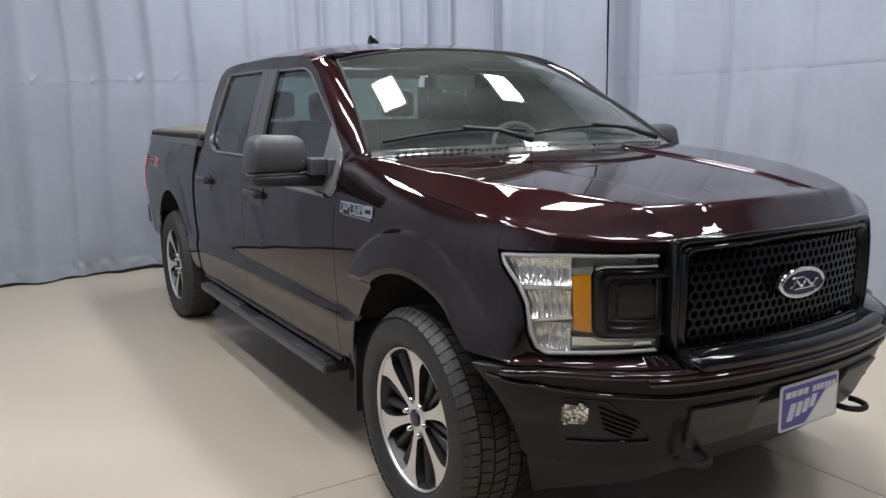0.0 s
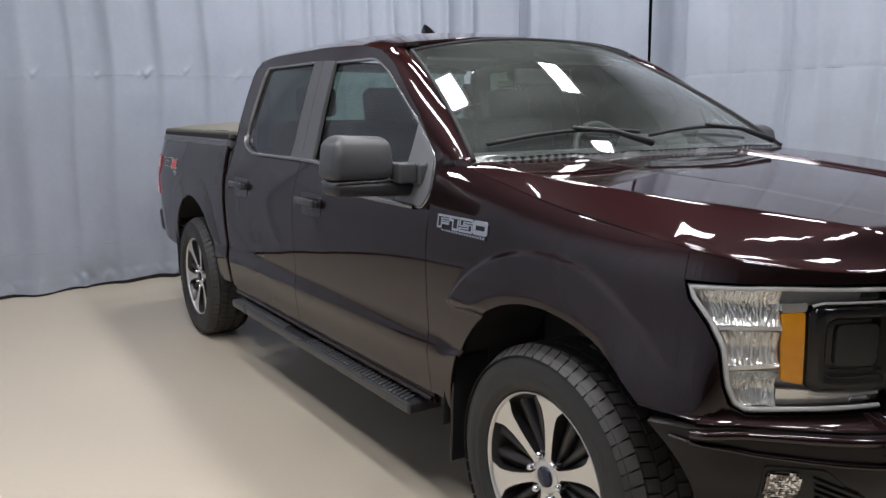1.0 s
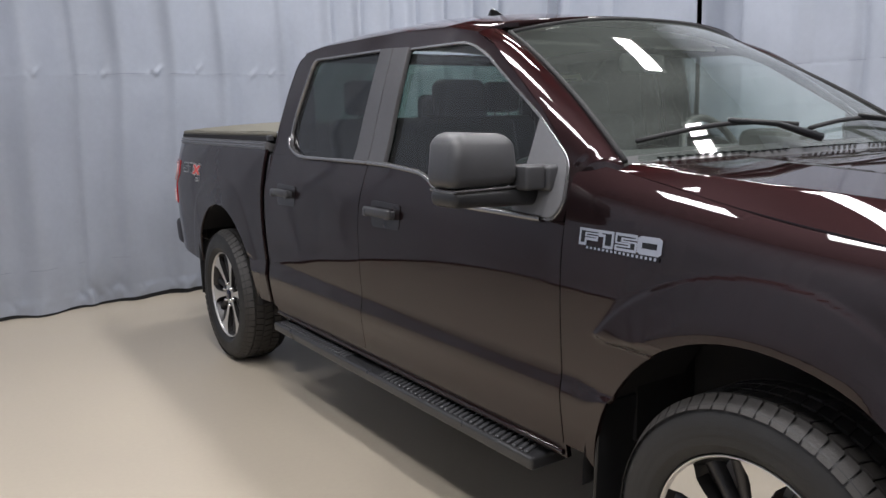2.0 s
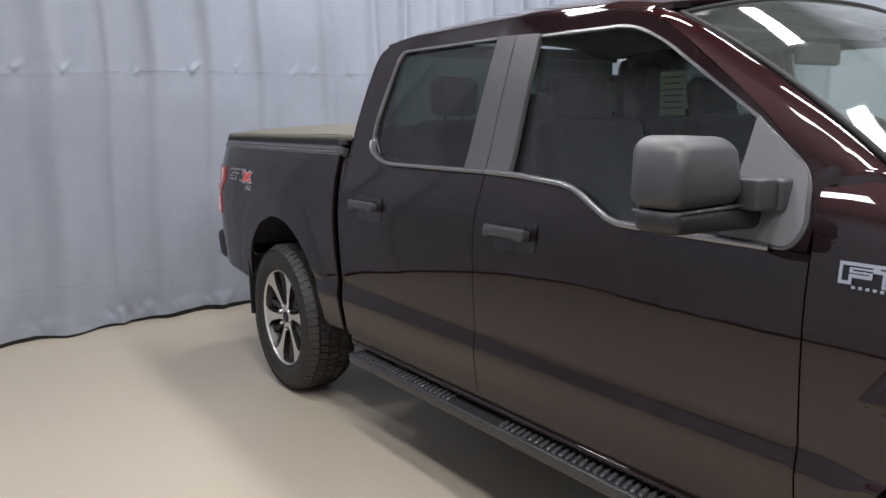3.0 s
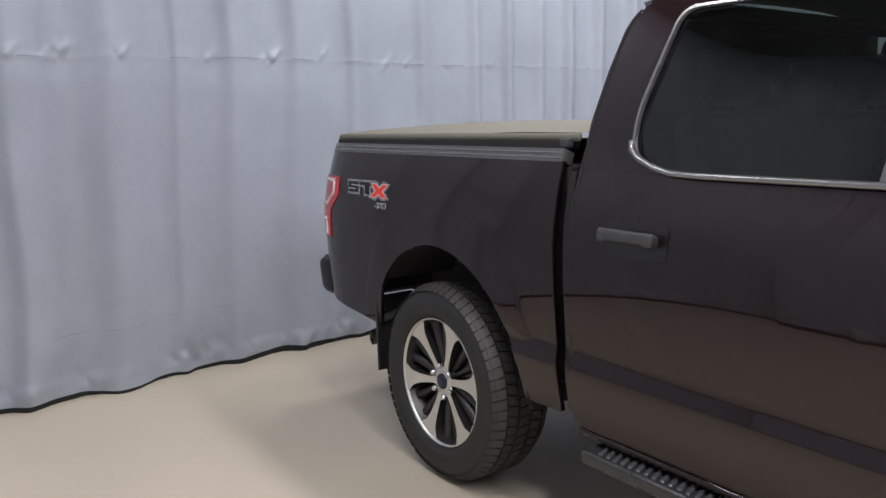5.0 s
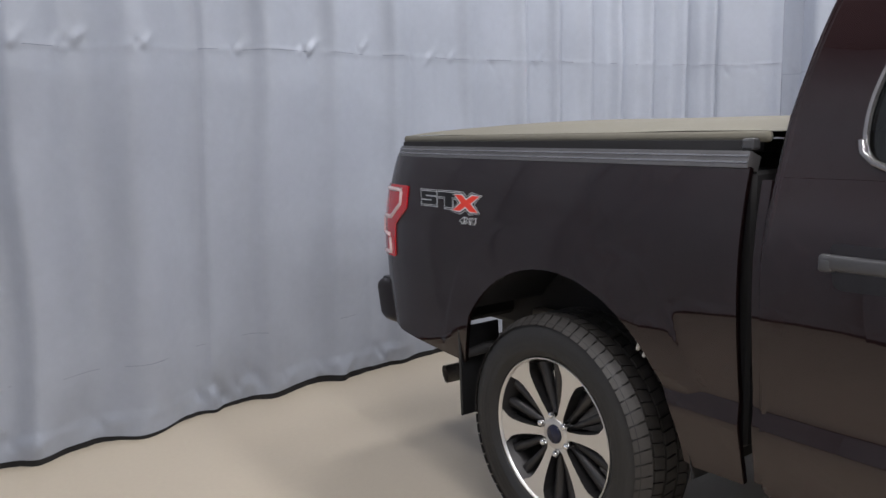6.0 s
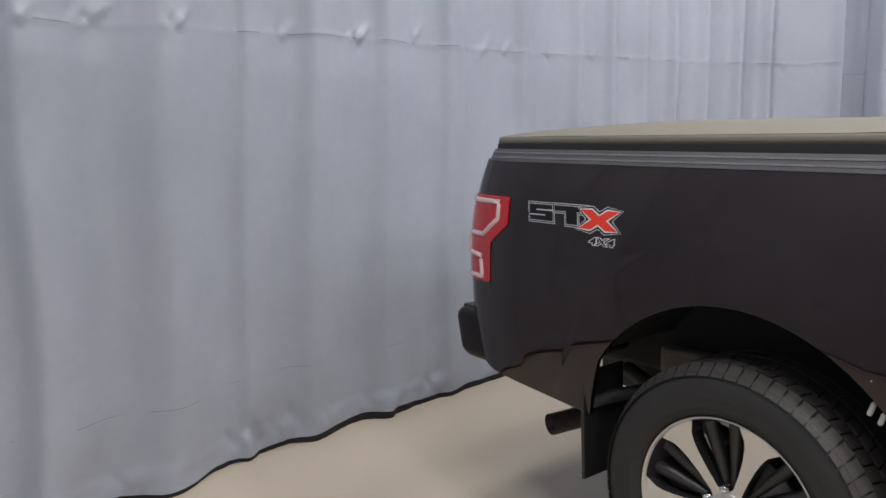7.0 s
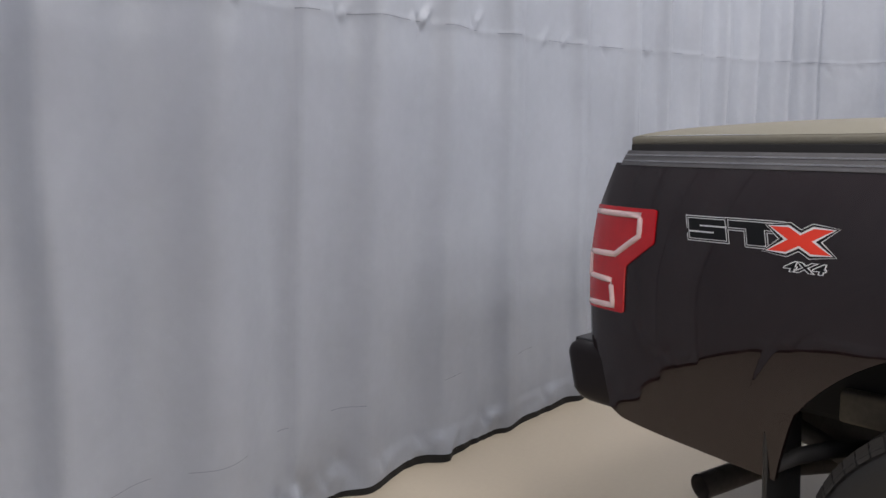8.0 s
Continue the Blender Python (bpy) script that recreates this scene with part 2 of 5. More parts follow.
def within(points, loops):
    """Which of the points lie in the first loop and in none of the others."""
    res = None
    for lp in loops:
        q = np.array(lp)
        hit = np.zeros(len(points), bool)
        x, y = points[:, 0], points[:, 1]
        for (x1, y1), (x2, y2) in zip(q, np.roll(q, -1, 0)):
            if y1 != y2:
                hit ^= ((y1 > y) != (y2 > y)) & (x < (x2 - x1) * (y - y1) / (y2 - y1) + x1)
        res = hit if res is None else res & ~hit
    return res


def panel(name, outline, f, mat, parent, holes=(), step=0.045, depth=0.018, flip=True, mirror=False, label="", lift=0.0):
    """A pressed sheet: an outline in the two numbers of the surface f, laid on f, with folded-in edges."""
    loops = [dense([tuple(p) for p in outline], step)] + [dense([tuple(p) for p in h], step) for h in holes]
    pts, edges = [], []
    for lp in loops:
        k = len(pts)
        pts += lp
        edges += [(k + i, k + (i + 1) % len(lp)) for i in range(len(lp))]
    border = np.array(pts)
    lo, hi = np.array(loops[0]).min(0), np.array(loops[0]).max(0)
    grid = np.stack(np.meshgrid(np.arange(lo[0] + step / 2, hi[0], step), np.arange(lo[1] + step / 2, hi[1], step)), -1).reshape(-1, 2)
    if len(grid):
        grid = grid[within(grid, loops)]
        near = np.array([np.min(np.abs(border - g).sum(1)) > step * 0.5 for g in grid], bool)
        pts += [tuple(g) for g in grid[near]] if len(grid) else []
    vs, _, fs, *_ = delaunay_2d_cdt([Vector(p) for p in pts], edges, [], 0, 1e-6)
    xy = np.array([(v.x, v.y) for v in vs])
    tri = np.array([tuple(t) for t in fs])
    keep = [tuple(int(i) for i in t) for t in tri[within(xy[tri].mean(1), loops)]]
    sign = -1 if flip else 1
    P, N = [], []
    for v in vs:
        e = 0.004
        p = f(v.x, v.y)
        n = np.cross(f(v.x + e, v.y) - f(v.x - e, v.y), f(v.x, v.y + e) - f(v.x, v.y - e))
        n = sign * n / (np.linalg.norm(n) + 1e-12)
        P.append(p + n * lift)
        N.append(n)
    if flip:
        keep = [t[::-1] for t in keep]
    count = {}
    for t in keep:
        for a, b in zip(t, t[1:] + t[:1]):
            count[a, b] = 1
    rim = [(a, b) for a, b in count if (b, a) not in count]
    faces = list(keep)
    if depth:
        for a, b in rim:
            k = len(P)
            o = np.cross(P[b] - P[a], N[a])
            o = o / (np.linalg.norm(o) + 1e-12)
            o1 = (o + N[a] * .5) / np.linalg.norm(o + N[a] * .5)
            P += [P[a], P[b], P[b] - N[b] * depth, P[a] - N[a] * depth]
            N += [o1, o1, o, o]
            faces.append((k, k + 3, k + 2, k + 1))
    if mirror:
        P = [p * (-1, 1, 1) for p in P]
        N = [n * (-1, 1, 1) for n in N]
        faces = [t[::-1] for t in faces]
    return link(name, P, faces, mat, parent, label, normals=N)


def sheet(name, f, nu, nv, mat, parent, flip=False, label="", thick=0.0):
    """A smooth patch f(u, v) with u, v in 0..1."""
    verts = [f(i / nu, j / nv) for j in range(nv + 1) for i in range(nu + 1)]
    faces = [(j * (nu + 1) + i, j * (nu + 1) + i + 1, (j + 1) * (nu + 1) + i + 1, (j + 1) * (nu + 1) + i) for j in range(nv) for i in range(nu)]
    if flip:
        faces = [q[::-1] for q in faces]
    ob = link(name, verts, faces, mat, parent, label)
    if thick:
        md = ob.modifiers.new("thick", "SOLIDIFY")
        md.thickness, md.offset = thick, -1
    return ob


def outward(surf, a, b):
    """Unit normal of a body surface, pointing out of the body."""
    e = 0.004
    n = -np.cross(surf(a + e, b) - surf(a - e, b), surf(a, b + e) - surf(a, b - e))
    return n / (np.linalg.norm(n) + 1e-12)


def ribbon(name, path, surf, width, rise, mat, parent, mirror=False, label="", lift=0.0, step=.03, n=6):
    """A strip with a rounded face, laid along a line on a surface."""
    pts = []
    for a, b in zip(path, path[1:]):
        k = max(1, int(math.dist(a, b) / step))
        pts += [(a[0] + (b[0] - a[0]) * i / k, a[1] + (b[1] - a[1]) * i / k) for i in range(k)]
    pts.append(path[-1])
    verts = []
    for i, p in enumerate(pts):
        d = np.subtract(pts[min(i + 1, len(pts) - 1)], pts[max(i - 1, 0)])
        d = d / (np.linalg.norm(d) + 1e-12)
        for j in range(n + 1):
            v = -math.cos(math.pi * j / n)
            q = (p[0] - d[1] * v * width / 2, p[1] + d[0] * v * width / 2)
            w = surf(*q) + outward(surf, *q) * (lift + rise * math.sqrt(max(0.0, 1 - v * v)))
            verts.append(w * ((-1, 1, 1) if mirror else (1, 1, 1)))
    m = n + 1
    faces = [(i * m + j, i * m + j + 1, (i + 1) * m + j + 1, (i + 1) * m + j) for i in range(len(pts) - 1) for j in range(n)]
    return link(name, verts, faces, mat, parent, label)


def moulding(name, outer, inner, prof, surf, mat, parent, mirror=False, label="", sub=5):
    """A moulded frame between two closed outlines with as many corners, raised by a profile of (across, height)."""
    def finer(lp):
        return [tuple(np.add(a, np.subtract(b, a) * k / sub)) for a, b in zip(lp, lp[1:] + lp[:1]) for k in range(sub)]
    o, i_ = finer(outer), finer(inner)
    verts = []
    for a, b in zip(o, i_):
        for v, h in prof:
            q = np.add(a, np.subtract(b, a) * v)
            w = surf(*q) + outward(surf, *q) * h
            verts.append(w * ((-1, 1, 1) if mirror else (1, 1, 1)))
    m, n = len(prof), len(o)
    faces = [(k * m + j, k * m + j + 1, ((k + 1) % n) * m + j + 1, ((k + 1) % n) * m + j) for k in range(n) for j in range(m - 1)]
    return link(name, verts, faces, mat, parent, label)


# plan line of the body at its widest, from the rear corner to the middle of the nose
PLAN = [(-.895, 4.81), (-.943, 4.73), (-.974, 4.60), (-.987, 4.42), (-.99, 4.0), (-.992, 3.0), (-.992, 2.0), (-.99, 1.0), (-.986, .4),
        (-.98, 0), (-.968, -.2), (-.947, -.36), (-.912, -.475), (-.85, -.565), (-.755, -.640), (-.62, -.72), (-.44, -.782), (-.22, -.818), (0, -.83)]


def spline(points, n=24):
    pts = [np.array(p, float) for p in points]
    pts = [2 * pts[0] - pts[1], *pts, 2 * pts[-1] - pts[-2]]
    out = []
    for a, b, c, d in zip(pts, pts[1:], pts[2:], pts[3:]):
        for k in range(n):
            t = k / n
            out.append(0.5 * (2 * b + (c - a) * t + (2 * a - 5 * b + 4 * c - d) * t * t + (3 * b - a - 3 * c + d) * t ** 3))
    out.append(pts[-2])
    return np.array(out)


LINE = spline(PLAN)
RUN = np.r_[0, np.cumsum(np.linalg.norm(np.diff(LINE, axis=0), axis=1))]
RUN = RUN[np.argmin(abs(LINE[:, 1] - 2.0))] + 2.0 - RUN
NOSE = RUN[-1]


def plan(s):
    return np.interp(-s, -RUN, LINE[:, 0]), np.interp(-s, -RUN, LINE[:, 1])


def smooth(v, xs, ys):
    """A curve through points, with no kinks and no overshoot."""
    xs, ys = np.array(xs, float), np.array(ys, float)
    h, d = np.diff(xs), np.diff(ys) / np.diff(xs)
    m = np.r_[d[0], [0 if a * b <= 0 else 2 * a * b / (a + b) for a, b in zip(d, d[1:])], d[-1]]
    if v <= xs[0] or v >= xs[-1]:
        return float(ys[0] if v <= xs[0] else ys[-1])
    i = int(np.searchsorted(xs, v)) - 1
    t = (v - xs[i]) / h[i]
    return float((2 * t ** 3 - 3 * t * t + 1) * ys[i] + (t ** 3 - 2 * t * t + t) * h[i] * m[i] + (3 * t * t - 2 * t ** 3) * ys[i + 1] + (t ** 3 - t * t) * h[i] * m[i + 1])


def ease(v, a, b):
    v = min(1.0, max(0.0, (v - a) / (b - a)))
    return v * v * (3 - 2 * v)


def flare(y, z, y0):
    """Height of the arch moulding: a thin ledge, a leaning facet and a rounded end."""
    dy, dz = y - y0, z - 0.405
    r = math.hypot(dy * 1.03, dz)
    if y0 == 0:
        top, lip, end, steep, high = .700, .572, .845 if dy > 0 else .30, 4.0, .020
        top -= .05 * ease(-dy, .12, .48)
    else:
        top, lip, end, steep, high = .748, .566, .700 if dy < 0 else .30, 4.0, .009
        top -= .085 * ease(-dy, .33, .62) + .07 * ease(dy, .42, .60)
    lip = min(lip, top - .03)
    if r > top + .03:
        return 0.0
    a, b, corner = top - r, (z - end) * steep, .09 if y0 == 0 else .07
    d = max(corner, min(a, b)) - math.hypot(max(0.0, corner - a), max(0.0, corner - b))
    facet = sum(min(1.0, max(0.0, (d + k * (.008 if y0 == 0 else .012)) / (top - lip))) for k in (-2, -1, 0, 1, 2)) / 5
    if y0:
        high *= 1 - .93 * ease(dy, -.15, .36)
    return (.006 * ease(d, 0, .020) if y0 == 0 else .0012 * ease(d, 0, .030)) + high * facet


# ---------------------------------------------------------------- the room

CEIL = 4.1
floor = link("floor", [(-4.9, -9.0, -0.012), (4.2, -9.0, -0.012), (4.2, 6.8, -0.012), (-4.9, 6.8, -0.012)], [(0, 1, 2, 3)], JOINT, smooth=False)
tagged(floor, "beige sealed concrete floor with narrow saw-cut joints", "floor", kind="structure")
XJ, YJ = [-4.9, 0.66, 4.2], [-9.0, -3.2, 0.43, 6.8]
for i in range(2):
    for j in range(3):
        g = 0.0025
        a, b, c, d = XJ[i] + g, YJ[j] + g, XJ[i + 1] - g, YJ[j + 1] - g
        link("slab", [(a, b, -.012), (c, b, -.012), (c, d, -.012), (a, d, -.012), (a, b, 0), (c, b, 0), (c, d, 0), (a, d, 0)],
             [(4, 5, 6, 7), (0, 1, 5, 4), (1, 2, 6, 5), (2, 3, 7, 6), (3, 0, 4, 7)], FLOOR, floor, smooth=False)


def wall(name, a, b, z0, z1, t=0.12):
    a, b = Vector(a), Vector(b)
    d = (b - a).normalized()
    n = Vector((-d.y, d.x))
    bm = bmesh.new()
    v = [bm.verts.new((*(p + o), z)) for z in (z0, z1) for p, o in ((a, n * 0), (b, n * 0), (b, n * t), (a, n * t))]
    for q in ((0, 1, 5, 4), (1, 2, 6, 5), (2, 3, 7, 6), (3, 0, 4, 7), (4, 5, 6, 7), (3, 2, 1, 0)):
        bm.faces.new([v[i] for i in q])
    return tagged(part(name, bm, DARKWALL, None), "plain dark wall added to close the room", "wall", kind="structure")


# added walls close the room; the unseen south one keeps nose reflections dark
wall("wall_north", (4.2, 6.8), (-4.9, 6.8), -.012, CEIL, -0.12)
wall("wall_south", (-4.9, -9.0), (4.2, -9.0), -.012, CEIL, -0.12)
wall("wall_west", (-4.9, 6.8), (-4.9, -9.0), -.012, CEIL, -0.12)
wall("wall_east", (4.2, -9.0), (4.2, 6.8), -.012, CEIL, -0.12)
bm = box_bm((9.34, 16.04, 0.1), (-0.35, -1.1, CEIL + 0.05))
tagged(part("ceiling", bm, CEILING, None), "plain dark grey ceiling board", "ceiling", kind="structure")


def curtain(path, folds, label, top=CEIL - .06, seed=0, calm=1.0, marks=(), hems=(), rise=lambda x: 1.80, lean=lambda x: 0.0):
    """A hanging vinyl curtain along a plan line, with folds, a sewn seam, a crumpled hem and a dark strip for the
    shaded gap at the floor.
    """
    line = spline(path, 16)
    run = np.r_[0, np.cumsum(np.linalg.norm(np.diff(line, axis=0), axis=1))]
    n = int(run[-1] / 0.016)
    zs = np.r_[np.linspace(0.035, 0.30, 14), np.linspace(0.33, 1.70, 30), np.linspace(1.72, 1.96, 22), np.linspace(2.0, top, 20)]
    rng = np.random.RandomState(seed)
    waves = [(rng.uniform(.9, 1.2) * w, rng.uniform(0, 6.3), a) for w, a in ((2.1, .034), (4.7, .020), (9.5, .011), (17, .005))]
    puckers = [(rng.uniform(0, run[-1]), 1.85 + rng.uniform(-.03, .03), rng.uniform(-.010, .010), rng.uniform(.014, .030)) for _ in range(int(run[-1] * 2))]
    crumples = [(rng.uniform(0, run[-1]), rng.uniform(.03, .14), rng.uniform(-.030, .030), rng.uniform(.02, .06)) for _ in range(int(run[-1] * 6))]
    for at, zz, size in marks:
        puckers += [(at, zz, .013 * size, .018), (at + .026, zz - .012, -.013 * size, .016), (at - .026, zz + .018, .009 * size, .020), (at + .055, zz + .004, .008 * size, .018)]
    for at, zz, size in hems:
        crumples += [(at, zz, .020 * size, .020), (at + .032, zz + .01, -.018 * size, .017), (at - .035, zz - .015, .014 * size, .019), (at + .07, zz - .02, .010 * size, .022)]
    verts, band = [], []
    for k in range(n + 1):
        s = run[-1] * k / n
        x, y = np.interp(s, run, line[:, 0]), np.interp(s, run, line[:, 1])
        x2, y2 = np.interp(s + .03, run, line[:, 0]), np.interp(s + .03, run, line[:, 1])
        x1, y1 = np.interp(s - .03, run, line[:, 0]), np.interp(s - .03, run, line[:, 1])
        l = math.hypot(x2 - x1, y2 - y1)
        nx, ny = -(y2 - y1) / l, (x2 - x1) / l
        low = 0.028 + 0.022 * noise.noise((s * 1.1, seed, 0.0)) + 0.008 * noise.noise((s * 6, seed, 1.0))
        for j, z in enumerate(zs):
            h = z / 4.1
            d = 0.0
            sl = s + 0.05 * noise.noise((z * .8, seed + 5, s * .5))
            for w, ph, a in waves:
                q = sl * w + ph + 0.5 * noise.noise((z * .9, w, seed))
                d += calm * a * (0.55 * math.sin(q) + 0.75 * (0.64 - abs(math.sin(q / 2 + 1.0)))) * (0.55 + 0.55 * h) * (1 if w < 7 else min(1.0, .3 + .9 * z))
            for at, width, depth, *other in folds:
                g = (sl - at) / (other[0] if other and sl > at else width)
                if abs(g) < 4:
                    d += depth * math.exp(-g * g)
            d += 0.034 * calm * noise.noise((sl * 3.1, z * .28, seed + 12.0)) + 0.008 * noise.noise((sl * 8.0, z * .35, seed + 15.0)) + 0.0020 * noise.noise((sl * 19.0, z * .6, seed + 14.0))
            d += 0.012 * noise.noise((s * 2.0, z * 1.3, seed + 9.0)) + 0.005 * noise.noise((s * 7, z * 3.5, seed + 2.0)) + 0.004 * max(0, .6 - z) * noise.noise((s * 13, z * 9, seed + 3.0))
            for c, zz, a, r in (puckers if 1.6 < z < 2.05 else crumples if z < .32 else ()):
                q = ((s - c + (z - zz) * (.8 if a > 0 else -.5)) / r) ** 2 + ((z - zz) / (r * 2.2)) ** 2
                if q < 6:
                    d += a * math.exp(-q)
            seam = rise(x) + 0.012 * noise.noise((s * 1.2, seed, 4.0))
            d += 0.0025 * math.exp(-((z - seam) / .012) ** 2)
            d -= lean(x) * max(0.0, 1 - z / 1.7)
            if z < .125:
                d += .005
            if z < .14:
                d += 0.022 * noise.noise((s * 5.5, z * 4, seed + 20.0)) * (.14 - z) / .14
            zz = z if j else low
            verts.append((x + nx * d, y + ny * d, zz))
            if not j:
                band.append((x + nx * (d - .004), y + ny * (d - .004), low))
    m = len(zs)
    faces = [(k * m + j, (k + 1) * m + j, (k + 1) * m + j + 1, k * m + j + 1) for k in range(n) for j in range(m - 1)]
    ob = link("curtain", verts, faces, CURTAIN)
    tagged(ob, label, "curtain", group="curtains round the bay")
    # no cloth here: a black strip stands in for the shadow under the hem
    bv = [p for x, y, z in band for p in ((x, y, 0.0), (x, y, z + .014))]
    link("hem_band", bv, [(2 * k, 2 * k + 2, 2 * k + 3, 2 * k + 1) for k in range(n)], GAPSHADE, ob, "dark strip standing in for the shaded gap at the floor")
    # the sewn line, broken where the cloth has pulled
    sv, sf = [], []
    for level, gap, thin in ((1.79, -.02, .0020), (.37, .16, .0014)):
        j = int(np.argmin(abs(zs - level)))
        pts = [Vector((*verts[k * m + j][:2], (level if level < 1 else rise(verts[k * m + j][0])) + 0.012 * noise.noise((run[-1] * k / n * 1.2, seed, 4.0)))) for k in range(n + 1)]
        for k in range(n):
            if noise.noise((k * .08, seed, 7.0 + level)) < gap:
                continue
            a, b = pts[k], pts[k + 1]
            d = (b - a).normalized()
            o = Vector((d.y, -d.x, 0)) * 0.0035
            for q in (o, -o):
                i = len(sv)
                sv += [a + q, b + q, b + q + Vector((0, 0, thin)), a + q + Vector((0, 0, thin))]
                sf.append((i, i + 1, i + 2, i + 3))
    link("stitching", sv, sf, STITCH, ob, "dark stitched seam line")["kind"] = "stuff"
    return ob


def along(path, x):
    """Arc length of a plan line at a given x."""
    line = spline(path, 16)
    run = np.r_[0, np.cumsum(np.linalg.norm(np.diff(line, axis=0), axis=1))]
    return run[np.argmin(abs(line[:, 0] - x))]


REAR = [(3.175, 5.385), (3.09, 5.55), (2.75, 5.79), (1.9, 5.93), (0.7, 5.93), (-0.3, 5.83), (-1.0, 5.71), (-1.5, 5.65), (-2.3, 5.52), (-3.15, 5.38), (-3.65, 5.22), (-3.97, 4.92), (-4.09, 4.45), (-4.11, 4.1)]
# folds, peak by peak: x, reach to the east, depth, reach to the west
REARFOLDS = [(along(REAR, x), w, 1.3 * d, w2) for x, w, d, w2 in (
    (-2.75, .20, .05, .08), (-2.24, .24, .07, .055), (-1.79, .20, .115, .125), (-1.40, .12, .034, .034), (-1.08, .14, .046, .062), (-.62, .17, .050, .062), (-.17, .15, .036, .048),
    (.45, .09, .030, .05), (.95, .05, .045, .06), (1.25, .05, .045, .04), (1.55, .05, .05, .07), (1.85, .06, .05, .04), (2.12, .05, .06, .06), (2.5, .07, .065, .05), (2.8, .05, .05, .05))]
MARKS = [(along(REAR, x), z, k) for x, z, k in ((-2.25, 1.82, .6), (-2.0, 1.85, .9), (-1.72, 1.84, .9), (-1.18, 1.85, .65), (-.78, 1.87, 1.4), (-.40, 1.90, .7), (.31, 1.88, .5), (1.07, 1.89, .4), (2.18, 1.89, .5))]
HEMS = [(along(REAR, x), .085, k) for x, k in ((-2.3, .7), (-1.92, 1.0), (-1.43, 1.2), (-1.21, 1.0), (-.95, .6), (-.70, 1.1), (-.28, 1.0), (.2, .7))]
curtain(REAR, REARFOLDS, "blue-grey vinyl curtain hanging behind the pickup, scuffed hem", seed=3, calm=0.42, marks=MARKS, hems=HEMS, lean=lambda x: float(np.interp(x, [-2, -1.2, -.7, -.4, .2], [.17, .12, .09, .035, 0])),
        rise=lambda x: float(np.interp(x, [-2.3, -1.2, -.7, .3, 2.1], [1.815, 1.84, 1.865, 1.875, 1.89])))
EAST = [(3.09, 3.365), (3.14, 3.345), (3.31, 3.31), (3.35, 3.19), (3.29, 3.08), (3.13, 3.04), (3.10, 2.9), (3.13, 2.0), (3.17, 1.0), (3.18, 0), (3.2, -1.5), (3.2, -4.9)]
curtain(EAST, [(.62, .06, .04), (1.2, .07, -.03), (1.65, .05, .05), (1.95, .09, -.06), (2.4, .06, .04)],
        "blue-grey vinyl curtain with a deep fold at its edge", seed=11, calm=0.7)
EASTBACK = [(3.185, 5.384), (3.28, 5.335), (3.28, 5.24), (3.155, 5.20), (3.14, 4.9), (3.14, 4.0), (3.16, 3.475)]
curtain(EASTBACK, [(.5, .07, -.05), (1.1, .06, .04)], "blue-grey vinyl curtain closing the bay corner", seed=17)
WEST = [(-4.13, 4.15), (-4.08, 3), (-4.05, 0), (-4.05, -3), (-4.05, -4.5)]
curtain(WEST[::-1], [], "blue-grey vinyl curtain along the open side", seed=23)
# ceiling troffers
def troffer(x, y, lx=0.31, ly=0.64):
    e = new("ceiling_light")
    e.matrix_basis = pose(x, y, CEIL)
    tagged(e, "white ceiling troffer with a glowing diffuser", "ceiling light", group="ceiling lights")
    link("diffuser", [(-lx / 2, -ly / 2, -.012), (lx / 2, -ly / 2, -.012), (lx / 2, ly / 2, -.012), (-lx / 2, ly / 2, -.012)], [(3, 2, 1, 0)], LAMPFACE, e)
    bm = bmesh.new()
    for sx, sy, px, py in ((lx + .06, .03, 0, ly / 2 + .015), (lx + .06, .03, 0, -ly / 2 - .015), (.03, ly, lx / 2 + .015, 0), (.03, ly, -lx / 2 - .015, 0)):
        box_bm((sx, sy, .03), (px, py, -.015), 0.003, 1, bm=bm)
    part("frame", bm, WHITEMETAL, e)
    return e


# the off-grid row at x = -2.6 is added to brighten the floor alongside
for x in (-2.6, -1.65, 0.25, 2.05):
    for y in (-2.26, -.79, 0.68, 2.15, 3.62, 5.0):
        if (x > -2 or -2 < y < 3) and (y < 4 or x > 0) and not (-2 < x < -1 and y > 3):
            troffer(x, y)
troffer(-2.75, 4.60)

# ---------------------------------------------------------------- the pickup: surfaces


def top_edge(s):
    """Height of the fender's and nose's upper edge, where the hood begins."""
    return smooth(s, [-1.6, -1.1, -.9, -.65, -.45, 0, .4, .62, .7], [1.115, 1.115, 1.115, 1.135, 1.168, 1.226, 1.298, 1.331, 1.334])


def ramp(v, a, b):
    """A straight slope with short rounded ends."""
    e = (b - a) * .12
    return sum(min(1.0, max(0.0, (v + k * e / 2 - a) / (b - a))) for k in (-2, -1, 0, 1, 2)) / 5


